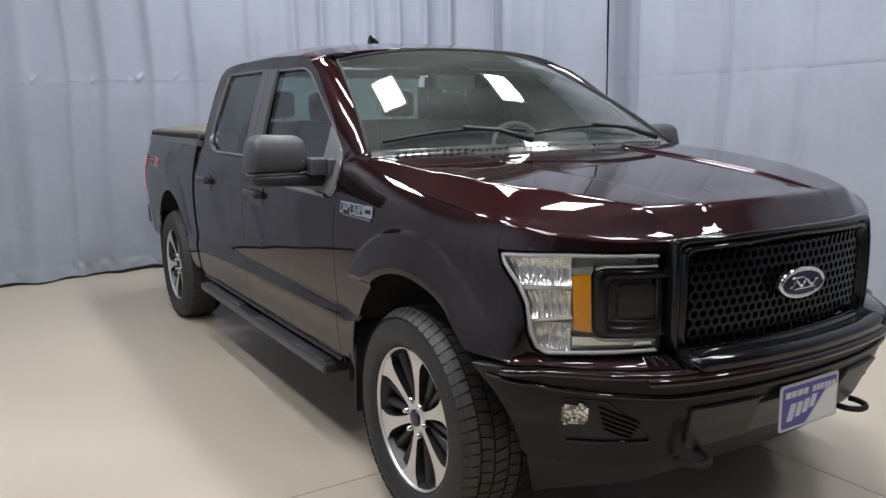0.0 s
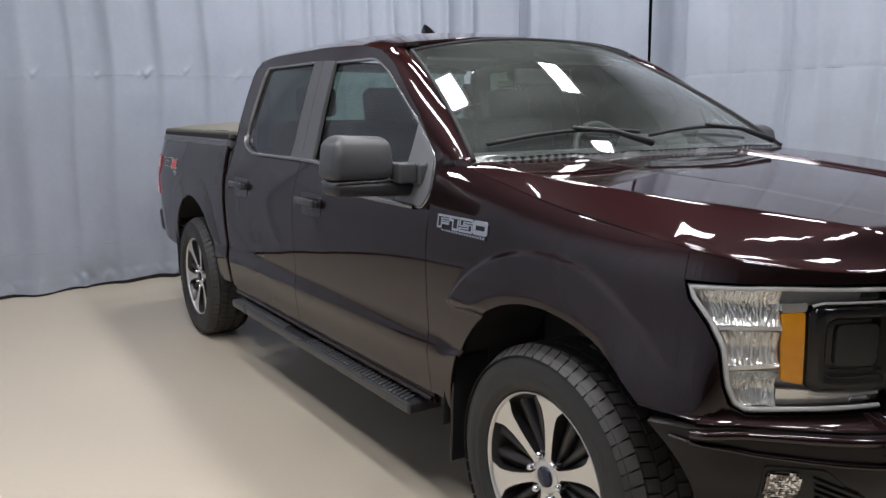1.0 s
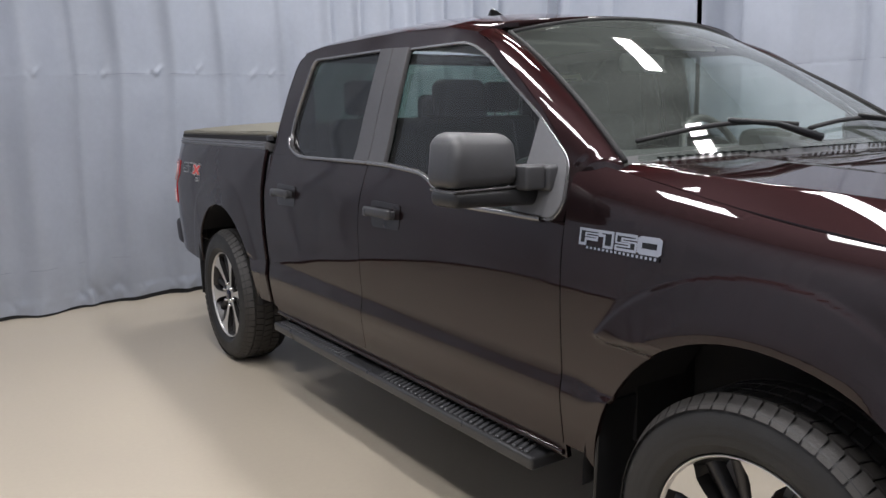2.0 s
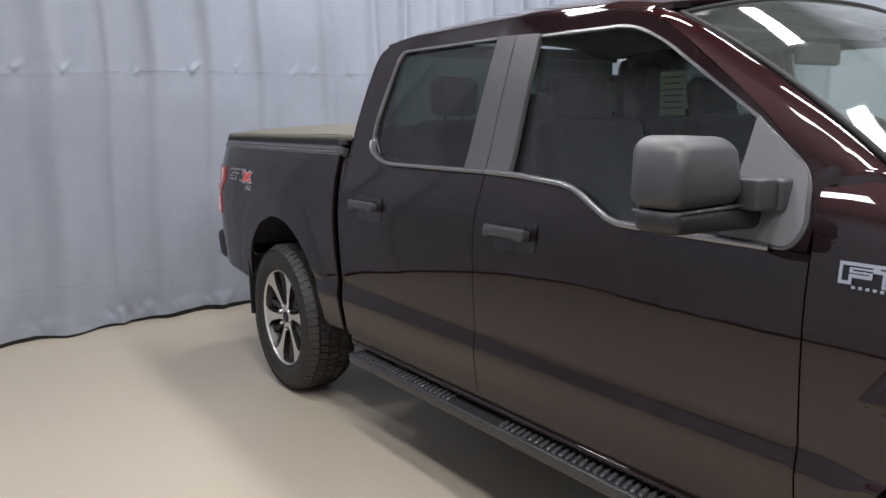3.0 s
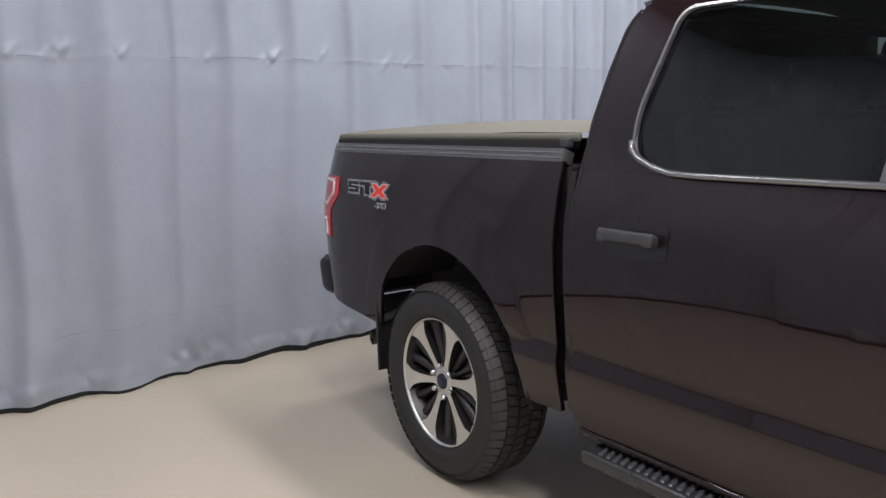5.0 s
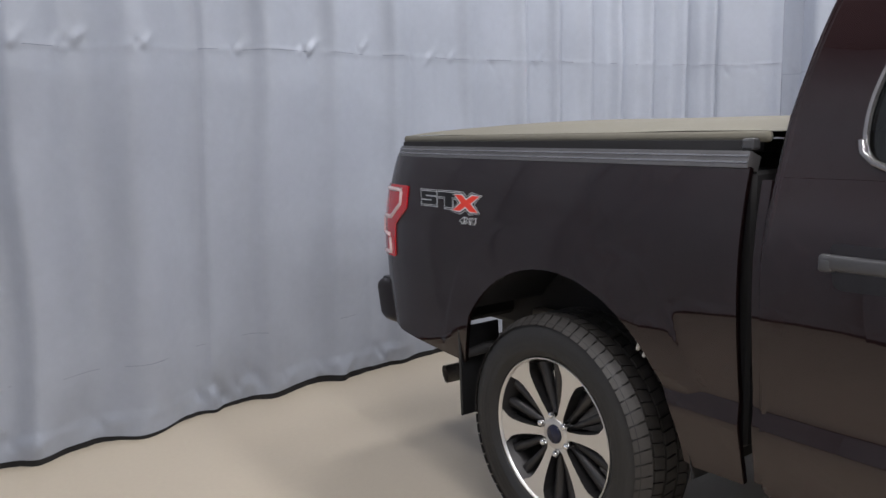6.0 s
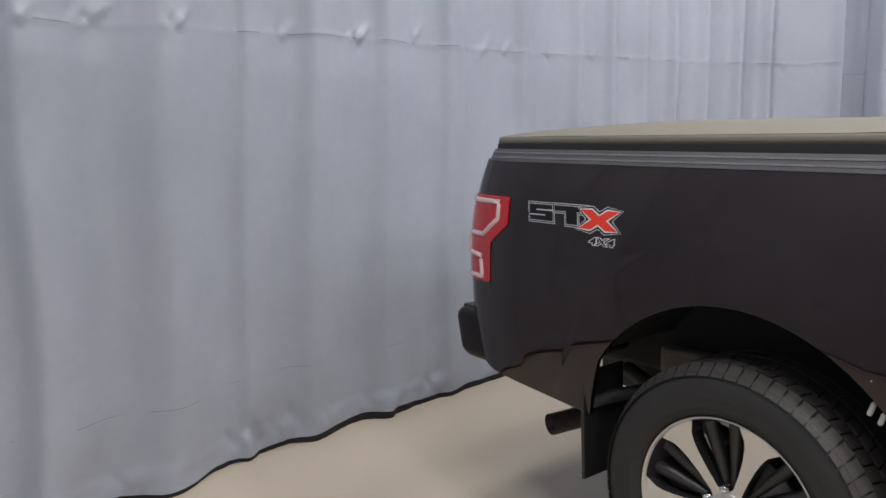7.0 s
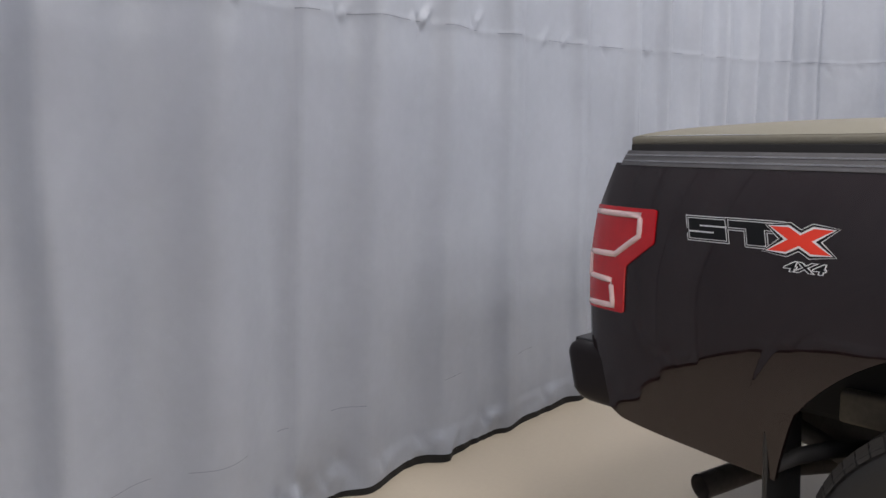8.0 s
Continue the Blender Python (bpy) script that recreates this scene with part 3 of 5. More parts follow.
def swell(s, z):
    """How far the body stands out of its plan line."""
    d = z - 0.97
    h = (-0.15 if d < 0 else -0.46) * d * d
    side = ease(s, -.55, -.30)
    h += side * ease(s, -.30, .45) * (1 - ease(s, 3.6, 3.95)) * (0.017 * (1 - ramp(z, .645 + .03 * (1 - ease(s, .46, .56)), .716 - .026 * (1 - ease(s, .46, .60)))) - 0.004)
    h += flare(s, z, 0.0) * side + flare(s, z, 3.683)
    front = 1 - side
    h += .042 * (1 - ease(z, .74, .99)) * ease(s, -.62, -.50) * (1 - ease(s, -.36, -.20)) * ease(z, .60, .76)
    h += front * (1 - ease(z, .742, .762)) * (0.030 + 0.065 * (1 - ease(s, -1.0, -.55)))
    h -= front * 0.25 * max(0.0, .66 - z) * ease(.66 - z, 0, .12)
    if s < .66:
        u = max(0.0, 1 - (top_edge(s) - z) / 0.13)
        h -= 0.034 * u * u * ease(s, -1.0, -.2)
    return h


def flank(s, z):
    """Body side from the tail corner to the middle of the nose, and mirrored on beyond it."""
    if s < NOSE:
        p = flank(2 * NOSE - s, z)
        return np.array([-p[0], p[1], p[2]])
    x, y = plan(s)
    x1, y1 = plan(max(NOSE, s - .01))
    x2, y2 = plan(s + .01)
    n = math.hypot(x2 - x1, y2 - y1) + 1e-9
    h = swell(s, z)
    return np.array([x - (y2 - y1) / n * h, y + (x2 - x1) / n * h, z])


def house(y, z):
    """Upper, glazed side of the cab."""
    d = z - 1.30
    return np.array([-(0.912 - 0.235 * d - 0.10 * d * d), y, z])


def skin(s, z):
    """Cab side: lower body running up into the glazed part."""
    k = ease(z, 1.08, 1.40) * ease(s, .45, .66)
    if s > 3.0 or k == 0:
        return flank(s, z)
    return flank(s, z) * (1 - k) + house(s, z) * k


def glazed(y, z):
    return skin(y, z) + (0.014, 0, 0)


EDGE = np.array([flank(s, top_edge(s)) for s in np.linspace(.62, NOSE, 120)])
FULL = np.vstack([EDGE, EDGE[::-1][1:] * (-1, 1, 1)])
_k = np.argsort(EDGE[:, 1])


def hood_z(x, y):
    """Raised middle with a crease at each side, falling to the fender edges and to the nose."""
    x = abs(x)
    xe = float(np.interp(y, EDGE[_k, 1], -EDGE[_k, 0]))
    ze = float(np.interp(y, EDGE[_k, 1], EDGE[_k, 2]))
    yf = float(np.interp(x, -EDGE[::-1, 0][:-28], EDGE[::-1, 1][:-28]))
    zl = float(np.interp(x, -EDGE[::-1, 0][:-28], EDGE[::-1, 2][:-28]))
    yc = max(-.77, y)
    cx = smooth(yc, [-.77, -.32, .28, .56], [.31, .40, .45, .46])
    zc = smooth(yc, [-.77, -.32, .28, .56], [1.206, 1.270, 1.328, 1.350])
    xs = min(xe - .045, smooth(y, [-.80, -.5, -.25, 0, .31, .6], [.43, .63, .75, .82, .868, .88]))
    zh = min(zc - .004, smooth(y, [-.80, -.5, -.25, 0, .31, .6], [1.185, 1.238, 1.267, 1.291, 1.318, 1.340]))
    zh = max(zh, ze + .004)
    if x > xs:
        a = min(1.0, max(0.0, (xe - x) / (xe - xs)))
        zs = ze + (zh - ze) * (.8 * a + .2 * (1 - (1 - a) ** 2))
    elif x > cx:
        zs = zh + (zc - zh) * (xs - x) / max(.02, xs - cx)
    else:
        step = 0.012 * ease(y, -.80, -.55)
        zs = zc - step * ease(cx - x, 0.0, 0.026) + 0.007 * (1 - (x / cx) ** 2)
    b = max(0.0, (y - yf) / 0.075)
    return zl + (zs - zl) * (b if b < .82 else 1 - (1.18 - b) ** 2 / .72 if b < 1.18 else 1.0)


def hood(x, y):
    return np.array([x, y, hood_z(x, y)])


def cowl_y(x):
    return 0.395 + 0.10 * (x / .86) ** 2


def screen(u, v):
    """Windscreen, u across from the passenger side, v from the cowl up."""
    a = 2 * u - 1
    c = 1 - abs(a) ** 2.5
    lo = np.array([.868 * a, .508 - .09 * c, 1.333 + .018 * c])
    hi = np.array([.655 * a, 1.275 - .10 * c, 1.765 + .062 * c])
    p = lo + (hi - lo) * v
    return p + np.array([0, -.53, .85]) * 0.024 * 4 * v * (1 - v)


def roof_edge(y):
    return float(np.interp(y, [1.2, 1.30, 1.5, 1.9, 2.6, 2.8, 2.9], [1.745, 1.768, 1.803, 1.820, 1.820, 1.80, 1.775]))


def roof_z(x, y):
    ze = roof_edge(y)
    xe = -house(y, ze)[0]
    zc = float(np.interp(y, [1.1, 1.2, 1.5, 1.85, 2.3, 2.7, 2.95], [1.826, 1.840, 1.884, 1.914, 1.922, 1.902, 1.868]))
    u = min(1.0, abs(x) / xe)
    return ze + (zc - ze) * (1 - u ** 2.5) ** .8


def roof(x, y):
    return np.array([x, y, roof_z(x, y)])


# ---------------------------------------------------------------- the pickup: body
truck = new("pickup_truck")
tagged(truck, "dark red crew-cab pickup truck with black trim on the floor", "pickup truck")

GAP = 0.0024
SIDES = (False, True)


def arc(y0, r, a0, a1, n=26, zc=0.405, sq=1.03):
    out = []
    for k in range(n + 1):
        a = radians(a0 + (a1 - a0) * k / n)
        out.append((y0 + r * math.cos(a) / sq, zc + r * math.sin(a)))
    return out


FENDER_TOP = [(s, top_edge(s) - .002) for s in np.linspace(.60, -.462, 24)]
for mir in SIDES:
    # front fender, from the door gap over the arch to the lamp
    out = [(.642 - GAP, .485), (.642 - GAP, 1.17), (.655, 1.322)] + FENDER_TOP[1:] + [(-.461, 1.093), (-.474, 1.047), (-.521, .985), (-.549, .930), (-.563, .84), (-.580, .790), (-.515, .755)]
    ring = [(-dy, z) for dy, z in arc(0, .538, 42.5, 175.0)]
    fen = panel("front_fender", out + ring + [(.56, .485)], flank, PAINT, truck, step=.010, mirror=mir)
    # doors
    belt_f = [(1.885 - GAP, 1.281), (1.70, 1.278), (1.46, 1.262), (1.39, 1.238), (1.25, 1.175), (1.10, 1.168), (.72, 1.160)]
    fd = panel("front_door", [(.642 + GAP, .485), (1.885 - GAP, .485)] + belt_f + [(.642 + GAP, 1.158)], skin, PAINT, truck, mirror=mir, step=.024)
    rd = panel("rear_door", rounded([(1.885 + GAP, .485), (2.912, .485), (2.925, .77), (2.938, 1.20), (2.9405, 1.2925), (2.70, 1.2925), (2.56, 1.281), (1.885 + GAP, 1.281)],
                                    [0, .02, .02, 0, 0, 0, 0, 0]), skin, PAINT, truck, mirror=mir, step=.024)
    # upper side of the cab with its window openings
    rear_open = rounded([(1.995, 1.288), (2.58, 1.292), (2.738, 1.343), (2.745, 1.46), (2.665, 1.735), (2.63, 1.757), (1.966, 1.752)], [.01, .04, .05, .06, .03, .03, .01])
    fq = 1.84 if mir else 1.755
    front_open = rounded([(fq, 1.284), (fq, 1.738), (1.33, 1.732), (1.20, 1.675), (.862, 1.467), (.688, 1.335), (.665, 1.21), (.70, 1.164), (1.25, 1.180), (1.39, 1.242), (1.46, 1.266)],
                         [.01, .02, .08, .05, .02, .04, .04, .02, .04, .04, .03])
    upper = [(.645, 1.310), (.70, 1.352), (.86, 1.492), (1.17, 1.707), (1.30, 1.765), (1.50, 1.801), (1.9, 1.818), (2.6, 1.819), (2.70, 1.813), (2.78, 1.797), (2.835, 1.768), (2.872, 1.722), (2.905, 1.60), (2.935, 1.44), (2.941, 1.2932)]
    upper += [(2.70, 1.2932), (2.56, 1.283), (1.75, 1.2815), (1.46, 1.264), (1.39, 1.240), (1.25, 1.177), (1.10, 1.170), (.70, 1.161), (.655, 1.161)]
    cab = panel("cab_side", upper, skin, PAINT, truck, holes=[rear_open, front_open], step=.04, mirror=mir)

    def grow(poly, d):
        c = np.mean(poly, axis=0)
        n = len(poly)
        out = []
        for i in range(n):
            a, b = np.array(poly[i - 1]), np.array(poly[(i + 1) % n])
            t = (b - a) / (np.linalg.norm(b - a) + 1e-9)
            q = np.array([t[1], -t[0]])
            if np.dot(q, np.array(poly[i]) - c) < 0:
                q = -q
            out.append(tuple(np.array(poly[i]) + q * d))
        return out

    for opening, owner, gl, nm in ((rear_open, rd, PRIVACY, "rear"), (front_open, fd, FRONTGLASS, "front")):
        panel("window_trim", grow(opening, .006), skin, WINDOWTRIM, owner, holes=[grow(opening, -.002)], step=.05, depth=.016, lift=.006, mirror=mir, label="satin grey window surround")
        panel("window_pane", grow(opening, .004), glazed, gl, owner, step=.08, depth=0, mirror=mir, label="tinted glass")
    panel("pillar_cover", [(fq - .01, 1.285), (1.872, 1.285), (1.862, 1.752), (fq - .013, 1.745)], skin, PILLAR, fd, lift=.012, depth=.02, mirror=mir, label="satin black pillar cover")
    panel("pillar_cover", [(1.88, 1.285), (2.005, 1.29), (1.971, 1.756), (1.87, 1.752)], skin, PILLAR, rd, lift=.012, depth=.02, mirror=mir, label="satin black pillar cover")
    ribbon("belt_trim", [(.74, 1.162), (1.10, 1.167), (1.21, 1.170), (1.26, 1.181), (1.32, 1.208), (1.385, 1.239), (1.43, 1.255), (1.48, 1.264), (1.70, 1.280), (1.876, 1.2835)], skin, .019, .008, WINDOWTRIM, fd, mir, lift=.009, step=.02)
    ribbon("belt_trim", [(1.882, 1.2835), (2.50, 1.286), (2.58, 1.290), (2.64, 1.303), (2.71, 1.330), (2.738, 1.352), (2.746, 1.38)], skin, .017, .008, WINDOWTRIM, rd, mir, lift=.009, step=.015)
    panel("mirror_sail", rounded([(.885, 1.176), (.70, 1.166), (.670, 1.21), (.690, 1.335), (.850, 1.462)], [.01, .02, .03, .03, .01]), skin, SAIL, fd, lift=.008, depth=.02, mirror=mir, label="grey plastic mirror base")
    # rolled rear edge of the cab
    edge_ = [skin(s_, z_) * (-1 if mir else 1, 1, 1) + np.array([-.017 if mir else .017, -.012, 0]) for s_, z_ in
             ((2.918, .50), (2.928, .77), (2.939, 1.10), (2.9415, 1.30), (2.935, 1.44), (2.905, 1.60), (2.872, 1.722), (2.835, 1.768))]
    v, f = tube([Vector(p_) for p_ in spline(edge_, 5)], .018, 12)
    link("cab_edge", v, f, PAINT, cab)
    # load bed side
    bed = [(2.968, .49), (2.982, .66), (2.994, .90), (3.000, 1.10), (3.005, 1.318), (4.755, 1.332), (4.80, 1.20), (4.80, .80), (4.765, .745), (4.70, .602), (4.645, .582), (4.43, .567), (4.165, .548)]
    ring = [(3.683 + .552 * math.cos(radians(a)) / 1.03, .405 + .565 * math.sin(radians(a))) for a in np.linspace(20, 171, 30)]
    ring = [(min(y_, 4.165 - .25 * (z_ - .56)), z_) for y_, z_ in ring]
    bs = panel("bed_side", bed + ring + [(3.12, .485)], flank, PAINT, truck, step=.011, mirror=mir)
    panel("cab_corner_strip", [(2.918, .50), (2.944, .50), (2.966, 1.10), (2.972, 1.29), (2.946, 1.29), (2.938, 1.10)], flank, PAINT, truck, lift=-.014, depth=.02, step=.05, mirror=mir)
    # rocker panel
    rk = panel("rocker_panel", [(.645, .43), (2.90, .43), (2.90, .481), (.645, .481)], flank, PAINT, truck, lift=-.010, mirror=mir)
    ribbon("rocker_flange", [(.66, .446), (2.89, .446)], flank, .020, .010, PAINT, rk, mir, lift=-.010, step=.1)

# hood, laid out along its creases
HV, HN, HF = [], [], []
ROWS = 84
for j in range(ROWS + 1):
    t = j / ROWS
    yr = -.8285 + 1.2235 * (.55 * t + .45 * t * t)
    xe = float(np.interp(yr, EDGE[_k, 1], -EDGE[_k, 0])) * .996
    cr = smooth(max(-.77, yr), [-.77, -.32, .28, .56], [.31, .40, .45, .46])
    sh = max(.02, min(xe - .045, smooth(yr, [-.80, -.5, -.25, 0, .31, .6], [.43, .63, .75, .82, .868, .88])))
    cr = min(cr, sh * .8)
    half = []
    for x0, x1, k in ((0, max(.01, cr - .026), 9), (max(.01, cr - .026), cr, 4), (cr, sh, 9), (sh, max(xe, sh + .005), 9)):
        half += [x0 + (x1 - x0) * i / k for i in range(k)]
    half.append(max(xe, sh + .005))
    for x in [-q for q in half[:0:-1]] + half:
        y = yr + (cowl_y(x) - .395) * ease(t, .45, 1.0)
        e = .003
        fx = (hood(x + e, y) - hood(x - e, y)) if abs(x) < xe - .004 else (hood(x - math.copysign(.004, x), y) - hood(x - math.copysign(.010, x), y)) * math.copysign(1, x)
        fy = hood(x, y + e) - hood(x, y - e)
        n = np.cross(fx, fy)
        HV.append(hood(x, y))
        HN.append(n / (np.linalg.norm(n) + 1e-12))
COLS = len(half) * 2 - 1
for j in range(ROWS):
    for i in range(COLS - 1):
        HF.append((j * COLS + i, j * COLS + i + 1, (j + 1) * COLS + i + 1, (j + 1) * COLS + i))
rim = [j * COLS for j in range(ROWS, -1, -1)] + list(range(COLS)) + [j * COLS + COLS - 1 for j in range(ROWS + 1)]
for a_, b_ in zip(rim, rim[1:]):
    k = len(HV)
    out_ = np.array([HV[a_][0], HV[a_][1] - .1, 0]) / (abs(HV[a_][0]) + abs(HV[a_][1] - .1) + 1e-9)
    HV += [HV[a_], HV[b_], HV[b_] - np.array([0, 0, .02]) - out_ * .004, HV[a_] - np.array([0, 0, .02]) - out_ * .004]
    HN += [out_, out_, out_, out_]
    HF.append((k, k + 3, k + 2, k + 1))
link("hood", HV, HF, PAINT, truck, normals=HN)
panel("roof", [(x, float(1.278 - .10 * (1 - abs(x / .655) ** 2.5)) if abs(x) < .66 else 1.30) for x in np.linspace(-.78, .78, 40)] +
      [(-house(y, roof_edge(y))[0] - .002, y) for y in np.linspace(1.4, 2.80, 16)] + [(.745, 2.845), (.70, 2.868), (.60, 2.88), (-.60, 2.88), (-.70, 2.868), (-.745, 2.845)] +
      [(house(y, roof_edge(y))[0] + .002, y) for y in np.linspace(2.80, 1.4, 16)], roof, PAINT, truck, flip=False, step=.04, depth=.02)
WS = sheet("windscreen", screen, 28, 18, WINDSCREEN, truck, label="clear windscreen with a faint green tint")
# pillars beside the windscreen
FRONTLINE = spline([np.array(house(y, z)) for y, z in ((.640, 1.305), (.70, 1.352), (.86, 1.492), (1.17, 1.707), (1.30, 1.765))], 8)
FRONTLINE = np.array([skin(p[1], p[2]) for p in FRONTLINE])
for mir in SIDES:
    sg = (1, 1, 1) if not mir else (-1, 1, 1)
    n = len(FRONTLINE)

    def pillar(u, v):
        k = v * (n - 1)
        i = min(int(k), n - 2)
        a = FRONTLINE[i] + (FRONTLINE[i + 1] - FRONTLINE[i]) * (k - i)
        b = screen(0, v)
        p = a + (b - a) * u + np.array([-.35, -.5, .6]) * 0.09 * u * (1 - u)
        return p * sg

    def footed(u, v):
        w = 1.06 * v - .06
        return pillar(u, max(0.0, w)) + np.array([0, 0, min(0.0, w)])

    sheet("windscreen_pillar", footed, 8, 34, PAINT, truck, flip=not mir)
    v, f = tube([screen(0, t) * sg + np.array([0, -.004, .004]) for t in np.linspace(0, 1, 14)], .008, 8)
    link("screen_gasket", v, f, MATBLACK, truck)
v, f = tube([screen(u, 1) + np.array([0, 0, .002]) for u in np.linspace(0, 1, 24)], .008, 8)
link("screen_gasket", v, f, MATBLACK, truck)
# cowl grille between hood and windscreen
def cowl(u, v):
    a = 2 * u - 1
    x = .86 * a
    lo = np.array([x, cowl_y(x) - .012, hood_z(min(.84, max(-.84, x)), cowl_y(x)) - .012])
    hi = screen(u, .03)
    return lo + (hi - lo) * v
CW = sheet("cowl_panel", cowl, 40, 6, COWL, truck, label="black plastic cowl with vent slots")
slot = None
for k in range(46):
    u = .06 + .88 * k / 45
    if .36 < u < .40 or .60 < u < .63:
        continue
    p, q = cowl(u, .35), cowl(u + .008, .75)
    if slot is None:
        slot = part("cowl_slot", box_bm((.011, abs(q[1] - p[1]) + .01, .004)), GLOSSBLACK, CW)
        ob = slot
    else:
        ob = new("cowl_slot", slot.data)
        ob.parent = CW
    ob.matrix_basis = Matrix.Translation(tuple((p + q) / 2 + (0, 0, .004)))

# ---------------------------------------------------------------- the pickup: nose
MID = 2 * NOSE


def front_bumper():
    ring = [(-.538 * math.cos(radians(a)) / 1.03, .405 + .538 * math.sin(radians(a))) for a in np.linspace(2, 38.0, 9)]
    low = [(NOSE, .45), (-1.15, .425), (-.85, .398), (-.60, .404), (-.545, .408)]
    top = [(-.47, .740), (-.62, .742), (-1.03, .742), (-1.2, .740)]
    half = low[1:] + ring + top
    ob = panel("front_bumper", half + [(MID - s, z) for s, z in half[::-1]], flank, BUMPER, truck, step=.03, depth=.03)
    ledge_low = [(-.46, .700), (-.64, .668), (-.98, .646), (-1.2, .644)]
    ledge_top = [(-1.2, .660), (-.98, .662), (-.64, .684), (-.46, .714)]
    panel("bumper_ledge", ledge_low + [(MID - s, z) for s, z in ledge_low[::-1]] + [(MID - s, z) for s, z in ledge_top[::-1]] + ledge_top, flank, BUMPER, ob, lift=.009, depth=.02, step=.03)
    for z0, up, r0 in ((.728, .010, .012), (.690, .006, .006)):
        run_ = [(s_, z0 if z0 > .7 else float(np.interp(s_, [-1.2, -.98, -.64, -.46], [.653, .655, .677, .708]))) for s_ in np.linspace(-.50, NOSE, 40)]
        half_ = [flank(s_, z_) + np.array([-.35, -.9, 0]) * up for s_, z_ in run_]
        pts_ = half_ + [p_ * (-1, 1, 1) for p_ in half_[-2::-1]]
        v_, f_ = tube(pts_, r0, 10)
        link("bumper_roll", v_, f_, PAINT, ob)
    v_low = [(-.535, .235), (-.8, .300), (-1.02, .345), (-1.25, .375)]
    v_top = [(-1.15, .422), (-.85, .406), (-.60, .414), (-.535, .420)]
    panel("valance", v_low + [(MID - s, z) for s, z in v_low[::-1]] + [(MID - s, z) for s, z in v_top[::-1]][::1] + v_top, flank, MATBLACK, ob, lift=-.012, depth=.03, step=.04, label="black plastic valance")
    return ob


LAMP = [(-.466, 1.085), (-.69, 1.088), (-.975, 1.080), (-.975, .770), (-.62, .770), (-.590, .790), (-.570, .84), (-.556, .93), (-.528, .985), (-.480, 1.047)]
LAMP_Z, LAMP_S = (.770, .790, .84, .93, .985, 1.047, 1.085), (-.62, -.590, -.570, -.556, -.528, -.480, -.466)
rnd = random.Random(4)
for mir in SIDES:
    side_ = (-1, 1, 1) if mir else (1, 1, 1)
    # strips of paint over and under the lamp
    panel("nose_panel", [(-.4625, 1.0925), (-1.0, 1.087), (-1.0, 1.113)] + [(s, top_edge(s) - .003) for s in (-.9, -.75, -.65, -.55, -.50, -.4635)], flank, PAINT, truck, step=.03, mirror=mir)
    panel("nose_panel", [(-.515, .752), (-.58, .748), (-1.0, .745), (-1.0, .764), (-.625, .764), (-.586, .786), (-.570, .80)], flank, PAINT, truck, step=.03, mirror=mir)
    hl = panel("headlight", LAMP, flank, LAMPBACK, truck, lift=-.056, depth=-.056, step=.03, mirror=mir, label="clear multi-reflector headlight with amber marker")
    # three bright bowls one over the other, with flutes pressed into them
    for z0, z1, flutes, deep in ((.986, 1.078, 3, .0012), (.886, .972, 9, .0030), (.782, .872, 3, .0012)):
        V, F = [], []
        nu, nv = 44, 12
        for j in range(nv + 1):
            z = z0 + (z1 - z0) * j / nv
            left = float(np.interp(z, LAMP_Z, LAMP_S)) - .016
            for i in range(nu + 1):
                u, v = i / nu, 2 * j / nv - 1
                d = -.042 + .020 * v * v + .010 * (2 * u - 1) ** 2 + deep * abs(math.sin(math.pi * flutes * u)) + .0012 * noise.noise((u * 12, v * 3, z0 * 9)) + .0011 * rnd.uniform(-1, 1) * (1 if flutes < 9 else .4)
                q = (left + (-.700 - left) * u, z)
                V.append((flank(*q) + outward(flank, *q) * d) * side_)
        F = [(j * (nu + 1) + i, j * (nu + 1) + i + 1, (j + 1) * (nu + 1) + i + 1, (j + 1) * (nu + 1) + i) for j in range(nv) for i in range(nu)]
        link("reflector", V, F, REFLECTOR, hl, "bright fluted reflector", smooth=False)
    for z0, tilt in ((.979, .002), (.878, .010)):
        left = float(np.interp(z0, LAMP_Z, LAMP_S)) - .014
        panel("reflector_shelf", [(left, z0 + .005), (-.702, z0 + .005 + tilt), (-.702, z0 - .005 + tilt), (left, z0 - .005)], flank, REFLECTOR, hl, lift=-.014, depth=.030, step=.03, mirror=mir)
    for k in range(4):
        s0 = -.607 - .023 * k
        panel("reflector_rib", [(s0, .965), (s0 - .005, .965), (s0 - .009, .905 - .004 * k), (s0 - .003, .905 - .004 * k)], flank, CHROME, hl, lift=-.028, depth=.012, step=.03, mirror=mir)
    # upper and lower arms reaching to the grille
    for z0, z1, z2, z3 in ((1.074, 1.070, 1.046, 1.044), (.822, .806, .782, .782)):
        q0 = -.702 if z0 > 1 else -.704
        panel("lamp_bar", [(q0, z0), (-.965, z1), (-.965, z2), (q0, z3)], flank, REFLECTOR, hl, lift=-.030, depth=.012, step=.02, mirror=mir)
        panel("bar_insert", [(-.905, (z0 + z1) / 2 - .006), (-.958, z1 - .006), (-.958, z2 + .005), (-.897, z3 + .006)], flank, CHROME, hl, lift=-.022, depth=.008, step=.02, mirror=mir)
    edge_ = [(-.966, .778), (-.622, .778), (-.597, .796), (-.579, .842), (-.565, .932), (-.537, .989), (-.489, 1.050), (-.478, 1.078), (-.69, 1.081), (-.966, 1.073)]
    ribbon("light_guide", edge_, flank, .013, .006, LIGHTGUIDE, hl, mir, "pale light-guide edge", lift=-.007, step=.012)
